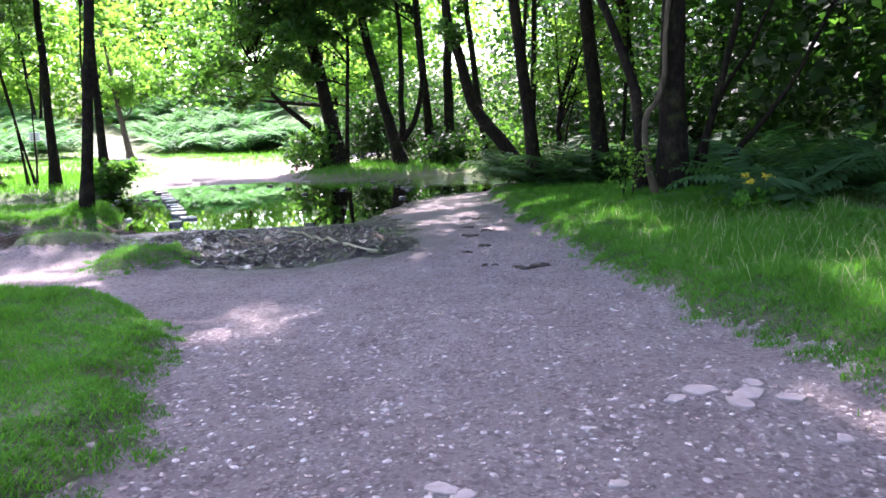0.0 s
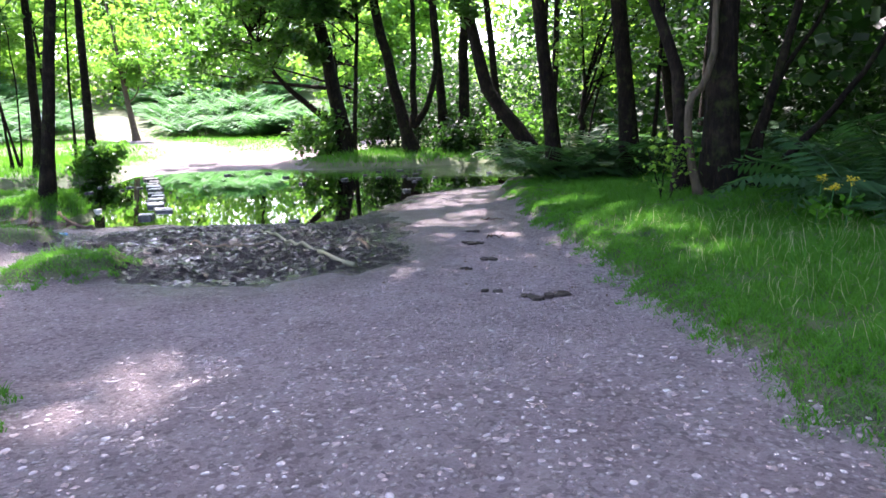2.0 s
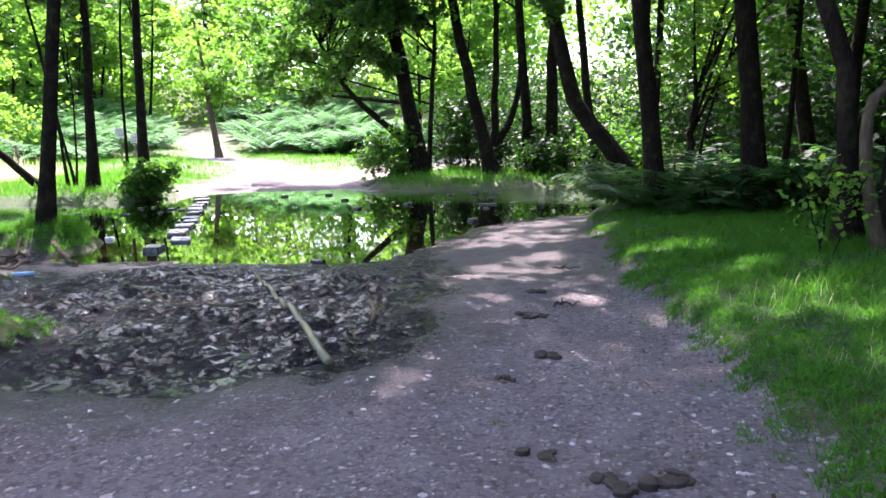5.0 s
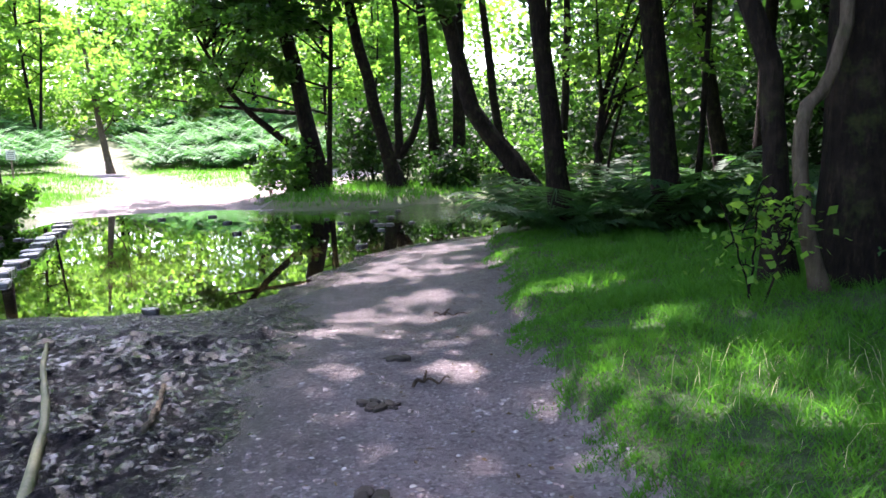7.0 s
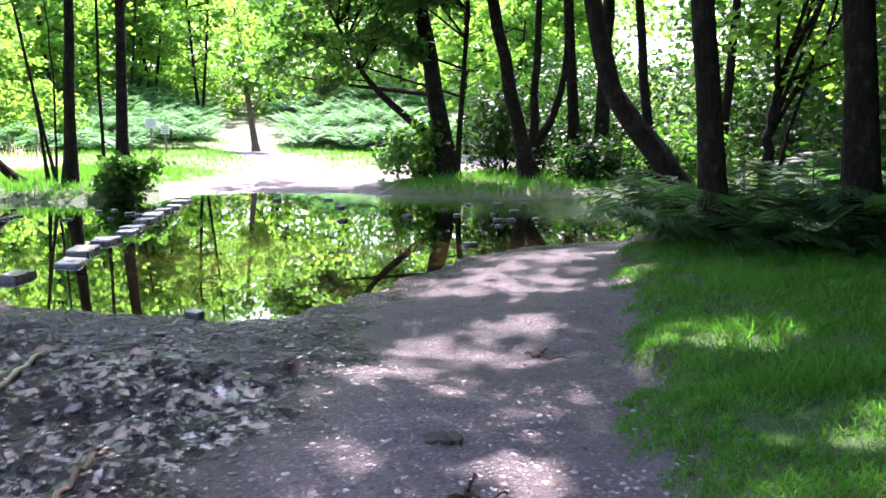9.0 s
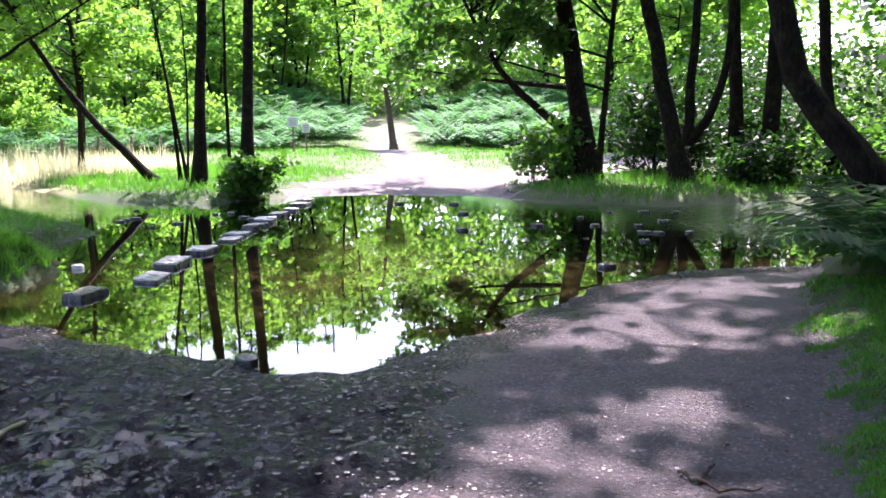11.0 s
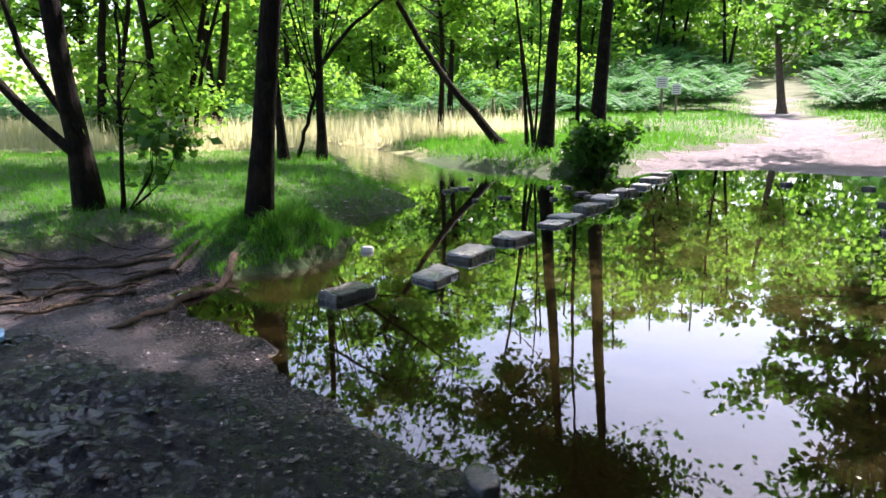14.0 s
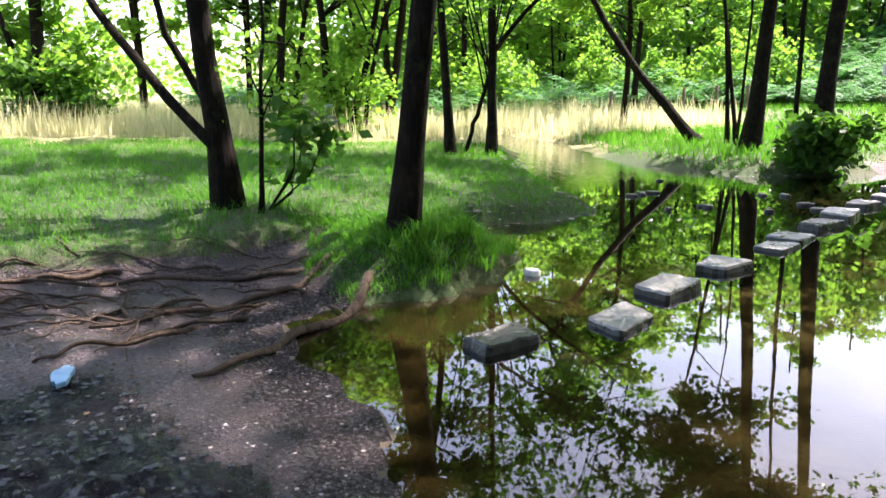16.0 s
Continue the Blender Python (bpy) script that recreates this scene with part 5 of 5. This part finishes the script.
def loose_gravel(name, count, place, sizes, seed, mat, label):
    """Low pebbles, each a dome of a few faces, as one spread of gravel."""
    g = np.random.default_rng(seed)
    x, y = place(g, count)
    n = len(x)
    r = sizes[0] + (sizes[1] - sizes[0]) * g.random(n) ** 3.5
    turn, squash = g.random(n) * 6.28, 0.55 + 0.4 * g.random(n)
    z = land(x, y)
    a = np.arange(6) * 1.0472
    rings = []
    for k, up_ in ((1.0, -0.1), (0.86, 0.28), (0.3, 0.42)):
        jit = k * (0.8 + 0.4 * g.random((n, 6)))
        px, py = np.cos(a)[None] * r[:, None] * jit, np.sin(a)[None] * (r * squash)[:, None] * jit
        rings.append(np.stack([x[:, None] + px * np.cos(turn)[:, None] - py * np.sin(turn)[:, None], y[:, None] + px * np.sin(turn)[:, None] + py * np.cos(turn)[:, None], np.repeat((z + r * up_ * 0.6)[:, None], 6, 1)], -1))
    v = np.concatenate(rings, 1).reshape(-1, 3)
    q = [(k * 6 + j, k * 6 + (j + 1) % 6, (k + 1) * 6 + (j + 1) % 6, (k + 1) * 6 + j) for k in (0, 1) for j in range(6)] + [(12, 13, 14, 15), (12, 15, 16, 17)]
    f = (np.arange(n)[:, None, None] * 18 + np.array(q)[None]).reshape(-1, 4)
    tagged(new(name, mesh_of(name, v, f, mat)), label, "gravel", kind="stuff")


def on_path(x0, x1, y0, y1, mud_share=0.0, min_d=0.2):
    def place(g, count):
        x, y = x0 + (x1 - x0) * g.random(count), y0 + (y1 - y0) * g.random(count)
        d, p, m = zones(x, y)
        ok = (p > -0.05) & (d > min_d) & ((m < -0.1) | (g.random(count) < mud_share)) & (0.55 + 0.3 * ripple(x, y, 0.8) > g.random(count) * 0.8)
        return x[ok], y[ok]
    return place


loose_gravel("loose_gravel", 15000, on_path(-1.3, 3.3, 1.0, 6.0), (0.005, 0.026), 401, GRAVEL_BITS, "small stones and gravel strewn over the path")
loose_gravel("loose_gravel_ahead", 14000, on_path(-4, 3.2, 6.0, 13.0, 0.04), (0.006, 0.026), 402, GRAVEL_BITS, "small stones and gravel strewn over the path")
loose_gravel("shore_gravel", 12000, on_path(-8.5, 1.6, 11.5, 16.5, 0.5, 0.05), (0.004, 0.016), 406, GRAVEL_BITS, "damp grit and little stones near the water")
loose_gravel("shore_grit", 3500, lambda g, n: (lambda x, y: (lambda d: (x[(d > -0.5) & (d < 0.5)], y[(d > -0.5) & (d < 0.5)]))(signed(SHORE, x, y)))(-8 + 6.5 * g.random(n), 12.5 + 4 * g.random(n)), (0.006, 0.018), 403, SLAB_DARK, "wet grit and pebbles along the water's edge")
loose_gravel("pebble_spit", 5000, lambda g, n: (lambda x, y: (lambda d: (x[(d > -0.9) & (d < 0.35)], y[(d > -0.9) & (d < 0.35)]))(signed(SHORE, x, y)))(-24 + 13.7 * g.random(n), 15.2 + 8 * g.random(n)), (0.02, 0.07), 404, GRAVEL_BITS, "grey pebbles on the little beaches of the stream")
loose_gravel("mud_crumbs", 16000, lambda g, n: (lambda x, y: (lambda z3: (x[(z3[0] > 0.1) & (z3[1] > 0.0) & (z3[2] > -0.2)], y[(z3[0] > 0.1) & (z3[1] > 0.0) & (z3[2] > -0.2)]))(zones(x, y)))(-8 + 8.3 * g.random(n), 9.0 + 6 * g.random(n)), (0.006, 0.032), 405, MUD_BITS, "wet dark crumbs and grit over trodden mud")


def litter(name, count, box, seed, mat, label, size):
    g = np.random.default_rng(seed)
    x, y = box[0] + (box[1] - box[0]) * g.random(count), box[2] + (box[3] - box[2]) * g.random(count)
    ok = signed(SHORE, x, y) > 0.05
    x, y = x[ok], y[ok]
    c = np.stack([x, y, land(x, y) + 0.004], -1)
    axis = g.normal(size=c.shape) * [1, 1, 0.2]
    axis /= np.linalg.norm(axis, axis=1)[:, None]
    side = np.cross(axis, [0, 0, 1.0]) + g.normal(size=c.shape) * 0.2
    s = (size * (0.5 + g.random(len(c))))[:, None]
    v = np.stack([c - axis * s, c + side * s * 0.5 + [0, 0, 0.006], c + axis * s, c - side * s * 0.5], 1).reshape(-1, 3)
    tagged(new(name, mesh_of(name, v, np.arange(len(v)).reshape(-1, 4), mat)), label, "leaf litter", kind="stuff")


litter("fallen_leaves", 300, (-9, 3.5, 7, 20), 411, LITTER_LEAF, "scattered brown fallen leaves and bits of bark", 0.017)
litter("root_litter", 1600, (-9.6, -6.2, 11.0, 14.4), 413, LITTER_LEAF, "brown bark scraps and leaf litter among the roots", 0.014)
litter("fallen_leaves_verge", 260, (0.2, 2.4, 7, 17), 412, LITTER_LEAF, "brown fallen leaves along the path's edge", 0.02)


# ================= far signs and posts =================
def beam(x0, y0, z0, sx, sy, sz):
    """A bar with bevelled edges, as a bmesh-made mesh."""
    bm = bmesh.new()
    bmesh.ops.create_cube(bm, size=1, matrix=Matrix.Translation((x0, y0, z0)) @ Matrix.Diagonal((sx, sy, sz, 1)))
    bmesh.ops.bevel(bm, geom=bm.edges, offset=min(sx, sy, sz) * 0.12, segments=1, affect="EDGES")
    me = bpy.data.meshes.new("beam")
    bm.to_mesh(me)
    bm.free()
    return me


def bar(name, parent, mat, *dims, label=""):
    me = beam(*dims)
    me.materials.append(mat)
    return part(name, me, parent, label)


def notice(x, y, h, w, b, turn, label):
    top = thing("notice_sign", x, y, land_at(x, y), label, "sign", "notices by the far path")
    top.rotation_euler = (0, 0, radians(turn))
    bar("post", top, WOOD, 0, 0, h / 2, 0.10, 0.10, h)
    panel = bar("board", top, BOARD, 0, -0.075, h - b / 2 - 0.05, w, 0.04, b, label="pale weathered notice board")
    for k in range(4):
        bar("text_line", panel, SLAB_DARK, 0, -0.097, h - 0.16 - k * b * 0.2, w * 0.7, 0.004, b * 0.06)


notice(-28.6, 41.2, 2.0, 0.6, 0.55, 40, "wooden post with a pale notice board")
notice(-27.8, 41.4, 1.6, 0.45, 0.5, 35, "short wooden post with a small pale notice")


def wooden_post(x, y, h, label, group=""):
    top = thing("wooden_post", x, y, land_at(x, y), label, "post", group)
    v, f = tube([(0, 0, -0.1), (0, 0, h * 0.5), (0, 0, h - 0.02), (0, 0, h)], [0.07, 0.068, 0.066, 0.03], 9, 0.08)
    part("shaft", mesh_of("shaft", v, f, WOOD, True), top)


wooden_post(-9.4, 32.3, 0.9, "short dark bollard post beside the path")
for i in range(5):
    wooden_post(-27.5 - i * 0.5, 27 + 1.9 * i, 1.1, "weathered fence post at the meadow's edge", "meadow fence posts")

# scrap of plastic, and ragwort in the verge
scrap = Pile()
for k in range(5):
    v, f = stone_verts(0.05 + 0.01 * k, 0.03, 0.012, seed=500 + k, flat=0.2)
    scrap.add(v + np.array([0.05 * k - 0.1, 0.03 * math.sin(k * 2), 0.004 * k]), f)
ob = new("plastic_scrap", scrap.mesh("plastic_scrap", LITTER, False))
ob.location = (-6.5, 12.2, land_at(-6.5, 12.2) + 0.015)
tagged(ob, "crumpled pale blue plastic scrap on bare earth", "litter")
for i, (x, y) in enumerate([(3.9, 8.9), (4.25, 9.4), (4.1, 9.8)]):
    top = thing("ragwort", x, y, land_at(x, y), "tall weed with a small yellow flower head", "flower", "yellow flowers in the verge")
    v, f = tube([(0, 0, 0), (0.02, 0, 0.3), (0.05, 0.02, 0.55)], [0.006, 0.005, 0.004], 5)
    part("stalk", mesh_of("stalk", v, f, FERN), top)
    gg = np.random.default_rng(520 + i)
    v, f = leaves(np.array([[0.05, 0.02, 0.56]]), np.array([0.03]), 40, 0.03, gg, 0)
    part("flower_head", mesh_of("flower_head", v, f, PETAL), top)
    v, f = leaves(np.array([[0.02, 0, 0.2], [0.03, 0, 0.35]]), np.array([0.06, 0.05]), 26, 0.08, gg, 0.1)
    tagged(part("leaf_tuft", mesh_of("leaf_tuft", v, f, BLADE), top), kind="stuff")
